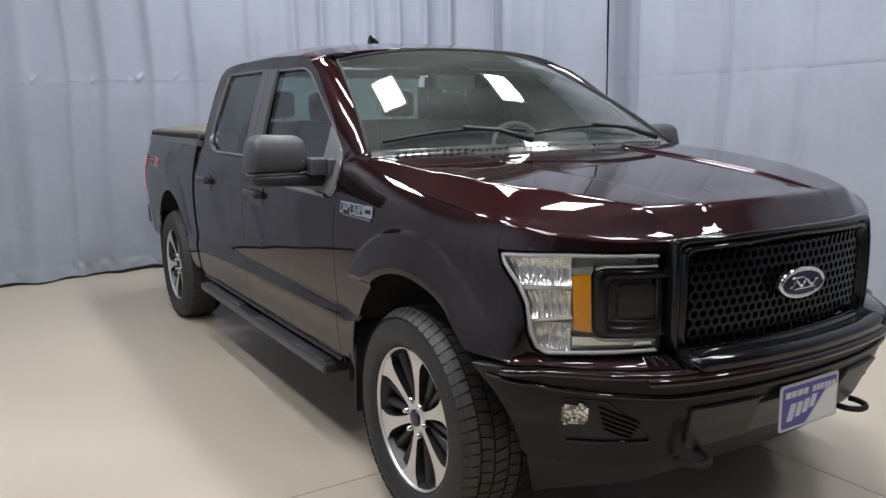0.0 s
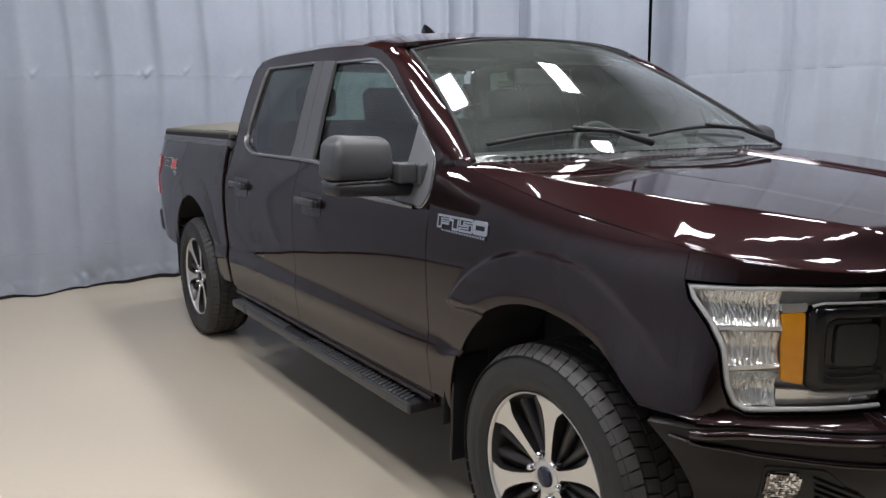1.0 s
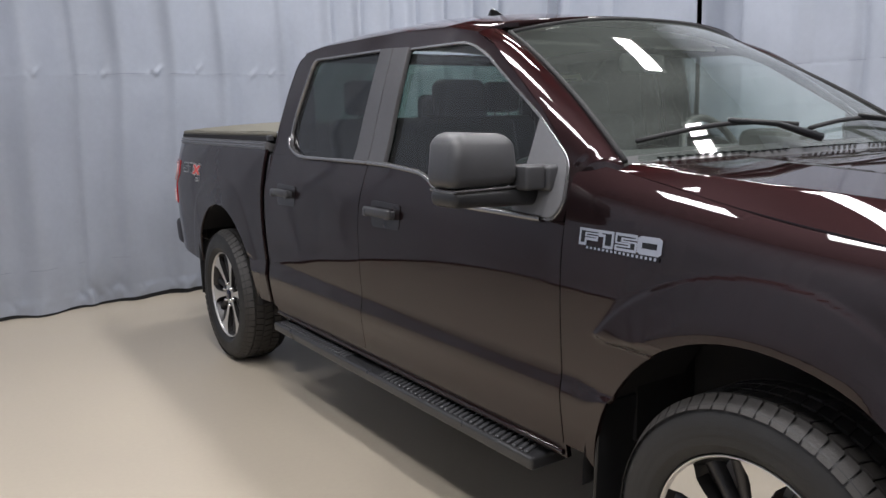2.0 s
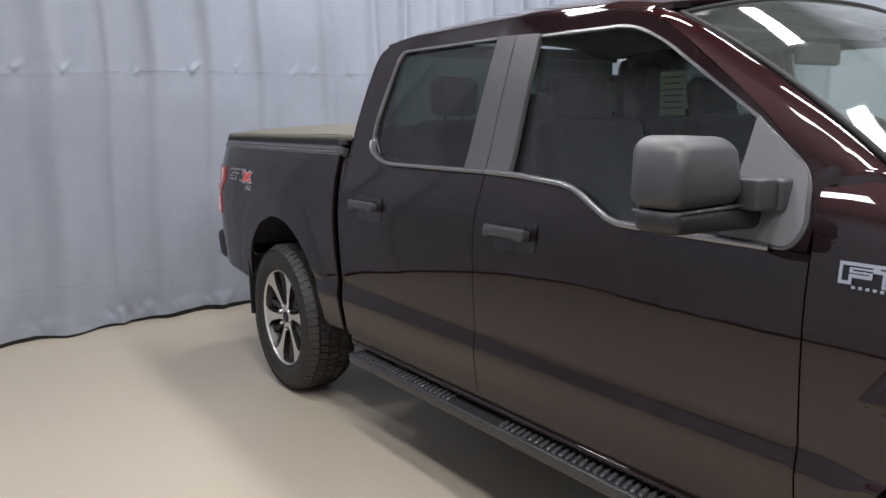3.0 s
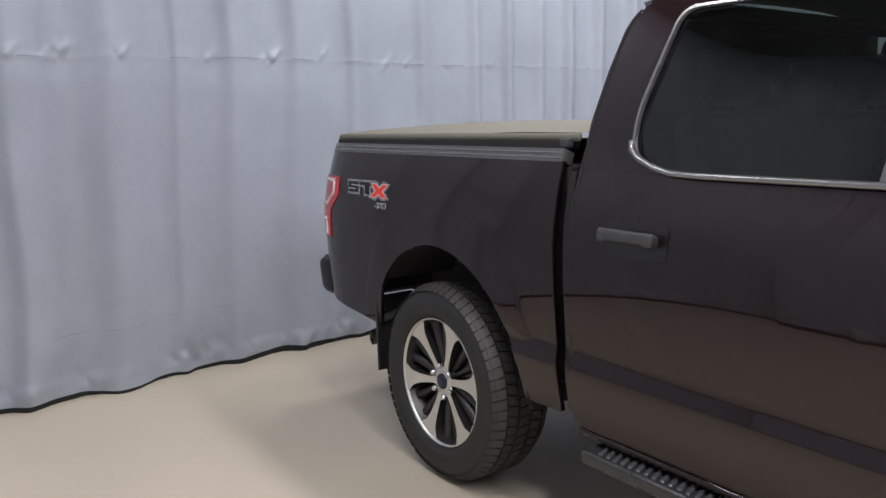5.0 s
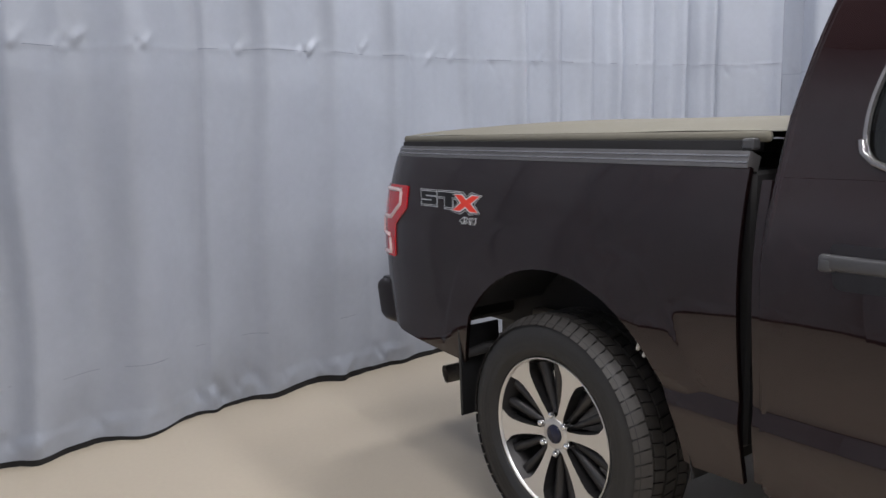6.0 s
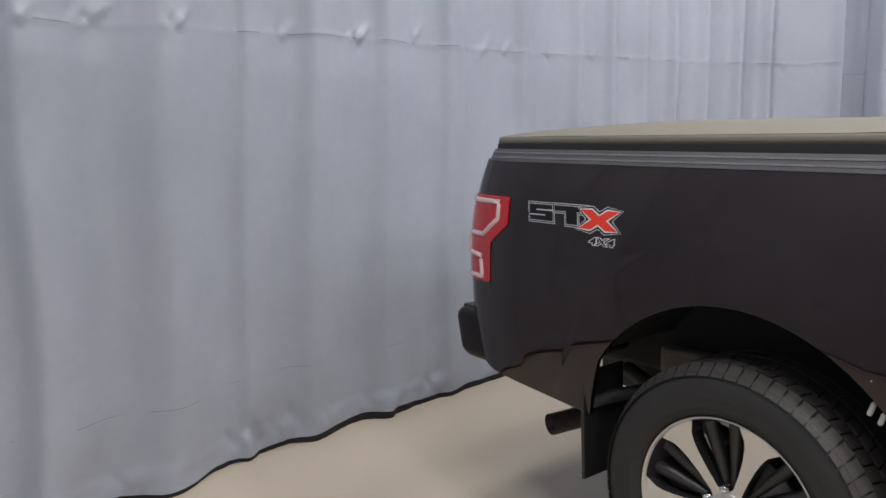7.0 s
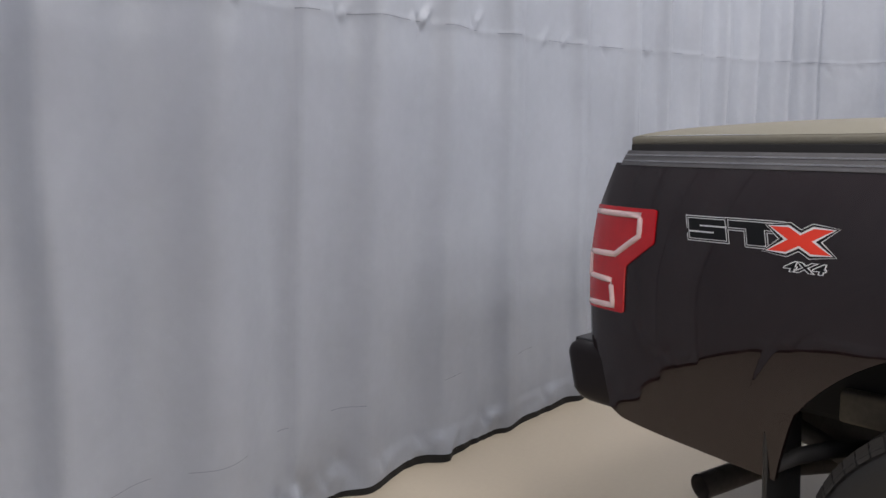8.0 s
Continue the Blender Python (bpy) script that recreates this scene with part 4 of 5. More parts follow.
    ribbon("light_guide", [(-.966, 1.040), (-.80, 1.043), (-.772, 1.036)], flank, .007, .004, LIGHTGUIDE, hl, mir, lift=-.014)
    ribbon("light_guide", [(-.966, .808), (-.80, .812), (-.770, .822)], flank, .007, .004, LIGHTGUIDE, hl, mir, lift=-.014)
    panel("marker_cap", rounded([(-.700, 1.042), (-.765, 1.044), (-.760, 1.022), (-.703, 1.020)], .006), flank, REFLECTOR, hl, lift=-.018, depth=.02, step=.02, mirror=mir)
    panel("amber_marker", rounded([(-.702, 1.017), (-.756, 1.021), (-.761, .838), (-.708, .850)], .006), flank, AMBER, hl, lift=-.014, depth=.014, step=.02, mirror=mir, label="amber side marker")
    mod_out = rounded([(-.763, 1.036), (-1.03, 1.030), (-1.03, .810), (-.767, .820)], [.03, .004, .004, .03])
    mod_in = rounded([(-.815, 1.000), (-1.005, .996), (-1.005, .856), (-.815, .862)], [.03, .004, .004, .03])
    module = moulding("dark_lamp_module", mod_out, mod_in, [(0, -.05), (.04, -.008), (.3, -.002), (.75, -.004), (.92, -.012), (1, -.034)], flank, GLOSSBLACK, hl, mir, "gloss black lamp module")
    panel("lamp_recess", mod_in, flank, GLOSSBLACK, module, lift=-.034, depth=0, step=.03, mirror=mir)
    panel("lamp_recess", rounded([(-.845, .985), (-.965, .983), (-.965, .875), (-.845, .878)], .02), flank, TRIM, module, lift=-.026, depth=.01, step=.03, mirror=mir)
    ribbon("recess_lip", [(-.83, .872), (-.90, .866), (-1.0, .866)], flank, .010, .006, GLOSSBLACK, module, mir, lift=-.024)
    panel("lens", LAMP, flank, CLEAR, hl, depth=0, step=.04, mirror=mir, label="clear plastic lens")
    if not mir:
        bumper = front_bumper()
    pocket = panel("fog_pocket", rounded([(-.664, .650), (-.800, .650), (-.950, .498), (-.668, .482)], [.015, .02, .03, .02]), flank, POCKET, bumper, lift=.003, depth=.006, step=.03, mirror=mir, label="black fog-lamp pocket")
    fog_out = rounded([(-.670, .636), (-.742, .642), (-.756, .618), (-.748, .564), (-.672, .556)], .014)
    fog = panel("fog_lamp", fog_out, flank, GLOSSBLACK, bumper, lift=.006, depth=.012, step=.015, mirror=mir, label="small clear fog lamp")
    FV, FF = [], []
    for i in range(12):
        for j in range(13):
            a0, z0 = -.672 - .0070 * i, .640 - .0068 * j
            cell = ((a0, z0), (a0 - .0066, z0), (a0 - .0066, z0 - .0064), (a0, z0 - .0064))
            if not all(inside(c, fog_out) for c in cell):
                continue
            k0 = len(FV)
            for c in cell:
                FV.append((flank(*c) + outward(flank, *c) * (.010 + rnd.uniform(-.0008, .0022))) * side_)
            FF.append((k0, k0 + 1, k0 + 2, k0 + 3))
    # bright and dull metal dealt out at random stand in for the lens's glints
    link("fog_facets", FV, FF, CHROME, fog, "clear faceted lens, glints put in as bright and dull facets", smooth=False, mats=[REFLECTOR, STEEL], index=[int(rnd.random() < .55) for _ in FF])["kind"] = "stuff"
    for k in range(5):
        ribbon("pocket_slat", [(-.775 - .006 * k, .628 - .020 * k), (-.845, .598 - .018 * k), (-.895 + .004 * k, .572 - .014 * k)], flank, .008, .006, POCKET, pocket, mir, lift=.004)
    ribbon("pocket_lip", [(-.69, .492), (-.80, .496), (-.935, .504)], flank, .014, .010, GLOSSBLACK, pocket, mir, lift=.002)
    panel("bumper_pad", rounded([(-1.040, .613), (-1.285, .614), (-1.30, .476), (-1.062, .462)], .018), flank, TRIM, bumper, lift=.014, depth=.022, step=.04, mirror=mir, label="matt black bumper insert")
    sx = 1 if mir else -1
    hookpath = [(sx * .42 + .045 * math.cos(a), -.800 - .065 * math.sin(a), .425 + .004 * math.cos(a)) for a in np.linspace(-.3, math.pi + .3, 14)]
    v, f = tube(hookpath, .011, 8)
    link("tow_hook", v, f, MATBLACK, truck, label="black tow hook")

frame_out = rounded([(NOSE, 1.128), (-.998, 1.124), (-.996, .80), (-1.03, .735), (MID + 1.03, .735), (MID + .996, .80), (MID + .998, 1.124)], .03)
frame_in = rounded([(NOSE, 1.090), (-1.058, 1.072), (-1.052, .81), (-1.078, .770), (MID + 1.078, .770), (MID + 1.052, .81), (MID + 1.058, 1.072)], .03)
gr = moulding("grille", frame_out, frame_in, [(0, -.02), (.02, .014), (.10, .026), (.26, .030), (.40, .026), (.47, .012), (.56, .012), (.64, .024), (.78, .027), (.90, .018), (1, -.012)], flank, GLOSSBLACK, truck, label="gloss black grille with honeycomb mesh", sub=8)
panel("grille_back", frame_in, flank, MATBLACK, gr, lift=-.03, depth=0, step=.06)
both_ = [(s_, .715) for s_ in np.linspace(-.90, MID + .90, 60)]
ribbon("grille_sill", both_, flank, .030, .020, PAINT, truck, lift=.016)
# honeycomb
R = 0.019
V, F = [], []
rows = int(.335 / (R * 1.5)) + 1


def bar(a, b, w=.0056, d=.024):
    k = len(V)
    t = np.subtract(b, a) / math.dist(a, b)
    q = np.array([-t[1], t[0]]) * w
    for p in (a, b):
        for sgn in (-1, 1):
            base = flank(p[0] + q[0] * sgn, p[1] + q[1] * sgn)
            V.append(base + (0, -.006, 0))
            V.append(base + (0, -.006 + d, 0))
    F.extend([(k, k + 2, k + 6, k + 4), (k, k + 4, k + 5, k + 1), (k + 2, k + 3, k + 7, k + 6)])


for j in range(rows):
    z = .768 + R * 1.5 * j
    for i in range(60):
        s = -1.052 - R * math.sqrt(3) * (i + (j % 2) / 2)
        if s < MID + 1.05 or not inside((s, z), frame_in):
            continue
        c = [(s + R * math.sin(radians(60 * k)), z + R * math.cos(radians(60 * k))) for k in range(4)]
        for a, b in zip(c, c[1:]):
            if inside(a, frame_in) and inside(b, frame_in):
                bar(a, b)
link("grille_mesh", V, F, MESH, gr, "black honeycomb mesh", smooth=False)


def oval(name, a, b, h, mat, parent, at, label="", bulge=0.0):
    verts, faces = [(0, -h - bulge, 0)], []
    n = 48
    prof = [(.55, h + bulge * .75), (.85, h + bulge * .3), (1.0, h), (1.0, 0)]
    for r, d in prof:
        for k in range(n):
            t = 2 * math.pi * k / n
            verts.append((a * r * math.cos(t), -d, b * r * math.sin(t)))
    for k in range(n):
        faces.append((0, 1 + k, 1 + (k + 1) % n))
        for i in range(len(prof) - 1):
            o = 1 + i * n
            faces.append((o + k, o + n + k, o + n + (k + 1) % n, o + (k + 1) % n))
    ob = link(name, [np.add(v, at) for v in verts], faces, mat, parent, label, smooth=False)
    return ob


EY = -.852
oval("emblem", .117, .050, .014, CHROME, gr, (0, EY, .945), "chrome-ringed navy oval emblem")
v, f = tube([(.108 * math.cos(t_), EY - .013, .945 + .0445 * math.sin(t_)) for t_ in np.linspace(0, 2 * math.pi, 49)], .0085, 10, caps=False)
link("emblem_ring", v, f, CHROME, gr)
oval("emblem_field", .100, .039, .006, EMBLEM, gr, (0, EY - .0125, .945), bulge=.002)
v, f = merge(tube([(x, EY - .021, .945 + .011 * math.sin(x * 120) * (1 - 60 * x * x)) for x in np.linspace(-.07, .07, 30)], .0045, 6),
             tube([(x, EY - .021, .928 + .4 * x * x) for x in np.linspace(-.05, .06, 8)], .003, 6), tube([(x, EY - .021, .965 - .3 * x * x) for x in np.linspace(-.06, .0, 6)], .0035, 6))
link("emblem_stroke", v, f, CHROME, gr)
panel("bumper_centre", [(-1.29, .612), (MID + 1.29, .612), (MID + 1.29, .47), (-1.29, .47)], flank, GLOSSBLACK, truck, lift=.004, depth=.01, step=.06)

# dealer plate on the bumper
edge = rounded([(-.1525, -.0775), (.1525, -.0775), (.1525, .0775), (-.1525, .0775)], .012)
m = len(edge)
pl = link("dealer_plate", [(x_, -.002, z_) for x_, z_ in edge] + [(x_, .002, z_) for x_, z_ in edge],
          [tuple(range(m)), tuple(range(2 * m - 1, m - 1, -1))] + [(i, i + m, (i + 1) % m + m, (i + 1) % m) for i in range(m)], PLATEPALE, truck, "blue and silver dealer plate with pale lettering bars", smooth=False)
pl.matrix_basis = pose(.004, -.916, .556)


def bars(rects, mat, parent, name, y=-.0032, label=""):
    for x0, z0, x1, z1, sk in rects:
        V, F = [], []
        k = 0
        V += [(x0, y, z0), (x1, y, z0), (x1 + sk, y, z1), (x0 + sk, y, z1), (x0, y + .002, z0), (x1, y + .002, z0), (x1 + sk, y + .002, z1), (x0 + sk, y + .002, z1)]
        F += [(k, k + 1, k + 2, k + 3), (k, k + 4, k + 5, k + 1), (k + 1, k + 5, k + 6, k + 2), (k + 2, k + 6, k + 7, k + 3), (k + 3, k + 7, k + 4, k)]
        link(name, V, F, mat, parent, label, smooth=False)


field = rounded([(-.143, -.068), (-.02, -.068), (.085, .030), (.143, .040), (.143, .068), (-.143, .068)], .008)
link("plate_field", [(x_, -.0028, z_) for x_, z_ in field], [tuple(range(len(field)))], PLATEBLUE, pl, smooth=False)
silver = rounded([(-.006, -.068), (.143, -.068), (.143, .034), (.090, .026)], .008)
link("plate_corner", [(x_, -.0028, z_) for x_, z_ in silver], [tuple(range(len(silver)))], DECALSILVER, pl, smooth=False)
bars([(-.13, .032, -.105, .052, .004), (-.10, .032, -.075, .052, .004), (-.07, .032, -.045, .052, .004), (-.04, .032, -.015, .052, .004)] +
     [(.01 + .021 * k, .032, .026 + .021 * k, .052, .004) for k in range(6)], PLATEPALE, pl, "plate_bar", -.0042)
bars([(-.120, -.045, -.090, .010, .02), (-.078, -.036, -.052, .010, .016), (-.042, -.030, -.016, .014, .016), (-.006, -.020, .020, .022, .018)],
     PLATEPALE, pl, "plate_script", -.0042)

# wipers
for x0, x1, lift in ((-.80, -.10, .0), (-.06, .66, .0)):
    u0, u1 = (x0 / .86 + 1) / 2, (x1 / .86 + 1) / 2
    pts = [screen(u0 + (u1 - u0) * t, .07 + .05 * math.sin(t * 2.6)) + np.array([0, -.012, .018]) for t in np.linspace(0, 1, 14)]
    v, f = tube(pts, .0075, 8)
    w = link("wiper", v, f, MATBLACK, truck, "black wiper blade")
    hub = screen(u1 - .02 if x0 < -.5 else u1, .0) + np.array([0, -.05, .03])
    v, f = tube([hub, (hub + pts[7]) / 2 + np.array([0, -.004, .022]), pts[7] + np.array([0, 0, .012])], [.015, .010, .008], 8)
    link("wiper_arm", v, f, TRIM, w)
# antenna fin
def fin(u, v):
    a = math.pi * 2 * u
    k = (1 - v) ** .7
    return np.array([.034 * k * math.sin(a), 2.17 + .10 * k * math.cos(a) + .055 * v, roof_z(0, 2.17) - .006 + .088 * v])
sheet("antenna_fin", fin, 24, 10, GLOSSBLACK, truck, label="small black antenna fin")

# ---------------------------------------------------------------- the pickup: side fittings
for mir in SIDES:
    sg = -1 if mir else 1

    def put(ob):
        if mir:
            for v_ in ob.data.vertices:
                v_.co.x = -v_.co.x
            ob.data.flip_normals()
        return ob

    doors = [o for o in truck.children if o.name.split(".")[0] in ("front_door", "rear_door")][2 * mir:2 * mir + 2]
    for door, s0, s1 in ((doors[0], 1.560, 1.790), (doors[1], 2.550, 2.780)):
        zc = 1.092 if door is doors[0] else 1.102
        # a flat panel; its dark colour stands in for the shaded hollow
        panel("handle_cup", rounded([(s0 - .012, zc - .052), (s1 - .030, zc - .056), (s1 - .010, zc + .050), (s0 - .012, zc + .046)], .022), flank, CUPSHADE, door, lift=.0025, depth=.004, step=.03, mirror=mir)
        hx = flank((s0 + s1) / 2, zc)[0]
        hb = bmesh.new()
        box_bm((.022, s1 - s0 - .02, .036), (hx - .036, (s0 + s1) / 2 + .006, zc + .010), .009, 3, bm=hb)
        for v_ in hb.verts:
            v_.co.x += .012 * ((v_.co.y - (s0 + s1) / 2) / .11) ** 2
        for y_ in (s0 + .036, s1 - .022):
            box_bm((.040, .034, .034), (hx - .018, y_, zc + .004), .008, 2, bm=hb)
        put(part("door_handle", hb, MIRROR, door, "black door handle", smooth=True))
    # mirror
    hb = bmesh.new()
    box_bm((.262, .150, .160), (0, 0, .004), .034, 4, bm=hb)
    for v_ in hb.verts:
        k = max(0, v_.co.z - .03) / .05
        v_.co.y += .022 * k + .08 * v_.co.x
        v_.co.x += k * (.040 if v_.co.x < 0 else -.012) * min(1.0, abs(v_.co.x) / .1)
        v_.co.z -= .010 * max(0, v_.co.x / .13) * (1 if v_.co.z > 0 else 0)
    bmesh.ops.translate(hb, verts=hb.verts, vec=(-1.152, .835, 1.342))
    mr = put(part("door_mirror", hb, MIRROR, truck, "large dark grey door mirror on a folding arm", smooth=True))
    if mir:
        mr.location = (-.028, .024, 0)
    hb = bmesh.new()
    box_bm((.372, .130, .062), (-1.088, .832, 1.228), .022, 4, bm=hb)
    for v_ in hb.verts:
        k = max(0, -1.12 - v_.co.x) / .16
        v_.co.z += .020 * k * (1 if v_.co.z < 1.23 else 0) + (.018 * k if v_.co.z > 1.23 else 0) * .5
        v_.co.y += .07 * (v_.co.x + 1.152)
    put(part("mirror_cap", hb, TRIM, mr, "black lower cap", smooth=True))
    hb = box_bm((.240, .136, .007), (-1.148, .834, 1.2620), .002, 1)
    for v_ in hb.verts:
        v_.co.y += .08 * (v_.co.x + 1.152)
    put(part("mirror_line", hb, WINDOWTRIM, mr, "grey accent line"))
    put(part("mirror_arm", box_bm((.075, .085, .074), (-.995, .775, 1.288), .010, 3), MIRROR, mr, smooth=True))
    put(part("mirror_arm", box_bm((.075, .090, .080), (-.921, .765, 1.283), .014, 3), MIRROR, mr, smooth=True))
    put(part("mirror_glass", box_bm((.18, .004, .105), (-1.150, .9125, 1.342), .0, turn=Matrix.Rotation(.08, 4, "Z")), CHROME, mr))
    # running board
    bm_ = bmesh.new()
    box_bm((.155, 2.10, .046), (-.933, 1.79, .390), .012, 3, bm=bm_)
    rb = put(part("running_board", bm_, BOARD, truck, "black running board with ribbed step pads"))
    rib = None
    for y0, y1 in ((.80, 1.74), (2.06, 2.80)):
        k = 0
        while y0 + k * .030 < y1:
            if rib is None:
                rib = ob = part("step_rib", box_bm((.100, .016, .012), (0, 0, 0), .005, 2, turn=Matrix.Rotation(.35 * sg, 4, "Z")), RIBTOP, rb, smooth=True)
            else:
                ob = new("step_rib", rib.data)
                ob.parent = rb
            ob.matrix_basis = Matrix.Translation((-.952 * sg, y0 + k * .030, .4155))
            k += 1
    for y in (.95, 1.75, 2.60):
        put(part("board_bracket", box_bm((.26, .05, .03), (-.78, y, .385), .006, 1), MATBLACK, rb))
    # mud flaps and wheel wells
    fl = put(part("mud_flap", box_bm((.16, .012, .40), (-.885, .512, .455), .004, 1, turn=Matrix.Rotation(.05, 4, "X")), FLAPRUBBER, truck, "black front mud flap"))
    fl = put(part("mud_flap", box_bm((.20, .012, .35), (-.878, 4.185, .505), .004, 1, turn=Matrix.Rotation(-.03, 4, "X")), FLAPRUBBER, truck, "black rear mud flap"))
    v, f = tube([(-.955 * sg, 4.178, .572), (-.88 * sg, 4.15, .592), (-.78 * sg, 4.10, .598), (-.62 * sg, 4.03, .580)], [.016, .022, .024, .020], 8)
    link("flap_bracket", v, f, MATBLACK, truck, "black bracket behind the mud flap")
    for z in (.655, .625, .595):
        put(part("flap_bolt", box_bm((.014, .008, .014), (-.962, 4.178, z), .004, 2), STEEL, fl))
    for y0 in (0.0, 3.683):
        vv, ff = [], []
        n = 28
        for k in range(n + 1):
            a = radians((-2 if not y0 else 38) + (182 if not y0 else 138) * k / n)
            yy = .575 * math.cos(a) / 1.03
            for x in (-float(np.interp(yy, [-.60, -.475, -.36, -.2, 0], [.73, .81, .89, .945, .97])) if not y0 else -.975, -.60):
                vv.append((x * sg, y0 + .575 * math.cos(a) / 1.03, .405 + .585 * math.sin(a)))
        for k in range(n):
            ff.append((2 * k, 2 * k + 1, 2 * k + 3, 2 * k + 2))
        link("wheel_arch_liner", vv, ff, MATBLACK, truck)

# badge on the fender and decal on the bed
def lettering(text, size, wide, mat, parent, name, at, slant=0.0, swell_=0.0, thick=0.002, label="", mirror=False):
    cu = bpy.data.curves.new("text", "FONT")
    cu.body, cu.size, cu.extrude, cu.shear, cu.offset = text, size, thick, slant, swell_
    cu.align_x, cu.align_y = "CENTER", "CENTER"
    tmp = bpy.data.objects.new("text", cu)
    scene.collection.objects.link(tmp)
    me = bpy.data.meshes.new_from_object(tmp.evaluated_get(bpy.context.evaluated_depsgraph_get()))
    bpy.data.objects.remove(tmp)
    me.name = name
    me.materials.clear()
    me.materials.append(mat)
    for v_ in me.vertices:
        a, b, c = v_.co.x * wide, v_.co.y, v_.co.z
        s = at[0] + (a if mirror else -a)
        p = flank(s, at[1] + b)
        v_.co = ((p[0] - c - at[2]) * (-1 if mirror else 1), p[1], p[2])
    ob = new(name, me)
    ob.parent = parent
    if label:
        tagged(ob, label)
    return ob


def offset(poly, d):
    """A closed outline moved outwards by d, with mitred corners."""
    q = [np.array(p, float) for p in poly]
    area = sum(a_[0] * b_[1] - b_[0] * a_[1] for a_, b_ in zip(q, q[1:] + q[:1]))
    sg_ = 1 if area > 0 else -1
    out = []
    for i, p in enumerate(q):
        u = (p - q[i - 1]) / np.linalg.norm(p - q[i - 1])
        w = (q[(i + 1) % len(q)] - p) / np.linalg.norm(q[(i + 1) % len(q)] - p)
        n1, n2 = np.array([u[1], -u[0]]) * sg_, np.array([w[1], -w[0]]) * sg_
        out.append(tuple(p + (n1 + n2) * d / max(.45, 1 + n1 @ n2)))
    return out


GLYPHS = {
    "S": [(0, 0), (1, 0), (1, .60), (.30, .60), (.30, .73), (1, .73), (1, 1), (0, 1), (0, .40), (.70, .40), (.70, .27), (0, .27)],
    "T": [(.36, 0), (.70, 0), (.70, .72), (1.06, .72), (1.06, 1), (0, 1), (0, .72), (.36, .72)],
    "X": [(0, 0), (.30, 0), (.50, .30), (.70, 0), (1, 0), (.68, .50), (1, 1), (.70, 1), (.50, .70), (.30, 1), (0, 1), (.32, .50)],
    "F": [(0, 0), (.30, 0), (.30, .38), (.9, .38), (.9, .62), (.30, .62), (.30, .74), (1, .74), (1, 1), (0, 1)],
    "1": [(.2, 0), (.62, 0), (.62, 1), (0, 1), (0, .74), (.2, .74)],
    "0": [(0, .1), (.1, 0), (.9, 0), (1, .1), (1, .9), (.9, 1), (.1, 1), (0, .9)],
}
GLYPHS["5"] = GLYPHS["S"]


def glyph(ch, s0, s1, z0, z1, slant=0.0):
    """A block letter between two stations, reading towards the nose."""
    return [(s0 + (s1 - s0) * x_ - slant * (z_ - .5), z0 + (z1 - z0) * z_) for x_, z_ in GLYPHS[ch]]


fenders = [o for o in truck.children if o.name.split(".")[0] == "front_fender"]
beds = [o for o in truck.children if o.name.split(".")[0] == "bed_side"]
for mir in SIDES:
    w_ = (lambda s_, m_: 2 * m_ - s_) if mir else (lambda s_, m_: s_)
    for ch, s0, s1 in (("F", .566, .496), ("1", .488, .420), ("5", .432, .364), ("0", .354, .282)):
        letter = glyph(ch, w_(s0, .425), w_(s1, .425), 1.113, 1.152)
        lt = panel("badge_letter", offset(letter, .004), flank, CHROME, fenders[mir], lift=.006, depth=.006, step=.03, mirror=mir, label="chrome badge letter")
        panel("letter_inset", offset(letter, -.0035 if ch != "0" else -.012), flank, GLOSSBLACK, lt, lift=.0066, depth=0, step=.03, mirror=mir)
    bar_ = panel("badge_bar", [(w_(s_, .425), z_) for s_, z_ in ((.545, 1.100), (.285, 1.096), (.285, 1.106), (.545, 1.109))], flank, GLOSSBLACK, fenders[mir], lift=.004, depth=.004, step=.03, mirror=mir)
    for k in range(17):
        s_ = .540 - .015 * k
        panel("badge_tick", [(w_(s_, .425), 1.101 - .0002 * k), (w_(s_ - .008, .425), 1.101 - .0002 * k), (w_(s_ - .008, .425), 1.107 - .0001 * k), (w_(s_, .425), 1.107 - .0001 * k)], flank, CHROME, bar_, lift=.0055, depth=.001, step=.03, mirror=mir)
    dec = None
    for ch, s0, s1, z0, z1, slant, layers in (
            ("S", 4.422, 4.320, 1.144, 1.192, -.012, ((.0085, DECALSILVER, .0006), (.0066, DECALBLACK, .0010), (.0030, DECALSILVER, .0014), (.0012, DECALBLACK, .0018))),
            ("T", 4.308, 4.178, 1.140, 1.193, -.012, ((.0085, DECALSILVER, .0006), (.0066, DECALBLACK, .0010), (.0030, DECALSILVER, .0014), (.0012, DECALBLACK, .0018))),
            ("X", 4.203, 4.054, 1.131, 1.188, 0, ((.0130, DECALSILVER, .0022), (.0112, DECALBLACK, .0026), (.0056, DECALSILVER, .0030), (.0006, DECALRED, .0034)))):
        for off, m_, lf in layers:
            ob = panel("decal", offset(glyph(ch, w_(s0, 4.235), w_(s1, 4.235), z0, z1, slant * (-1 if mir else 1)), off), flank, m_, beds[mir], lift=lf, depth=0, step=.03, mirror=mir)
            if dec is None:
                dec = tagged(ob, "silver-outlined black and red decal")
    for off, m_, lf in ((.0022, DECALSILVER, .0004), (.0004, DECALBLACK, .0012)):
        lettering("4X4", .032, 1.75, m_, beds[mir], "decal", (4.112, 1.096, lf), .15, off, .0003, "", mir)

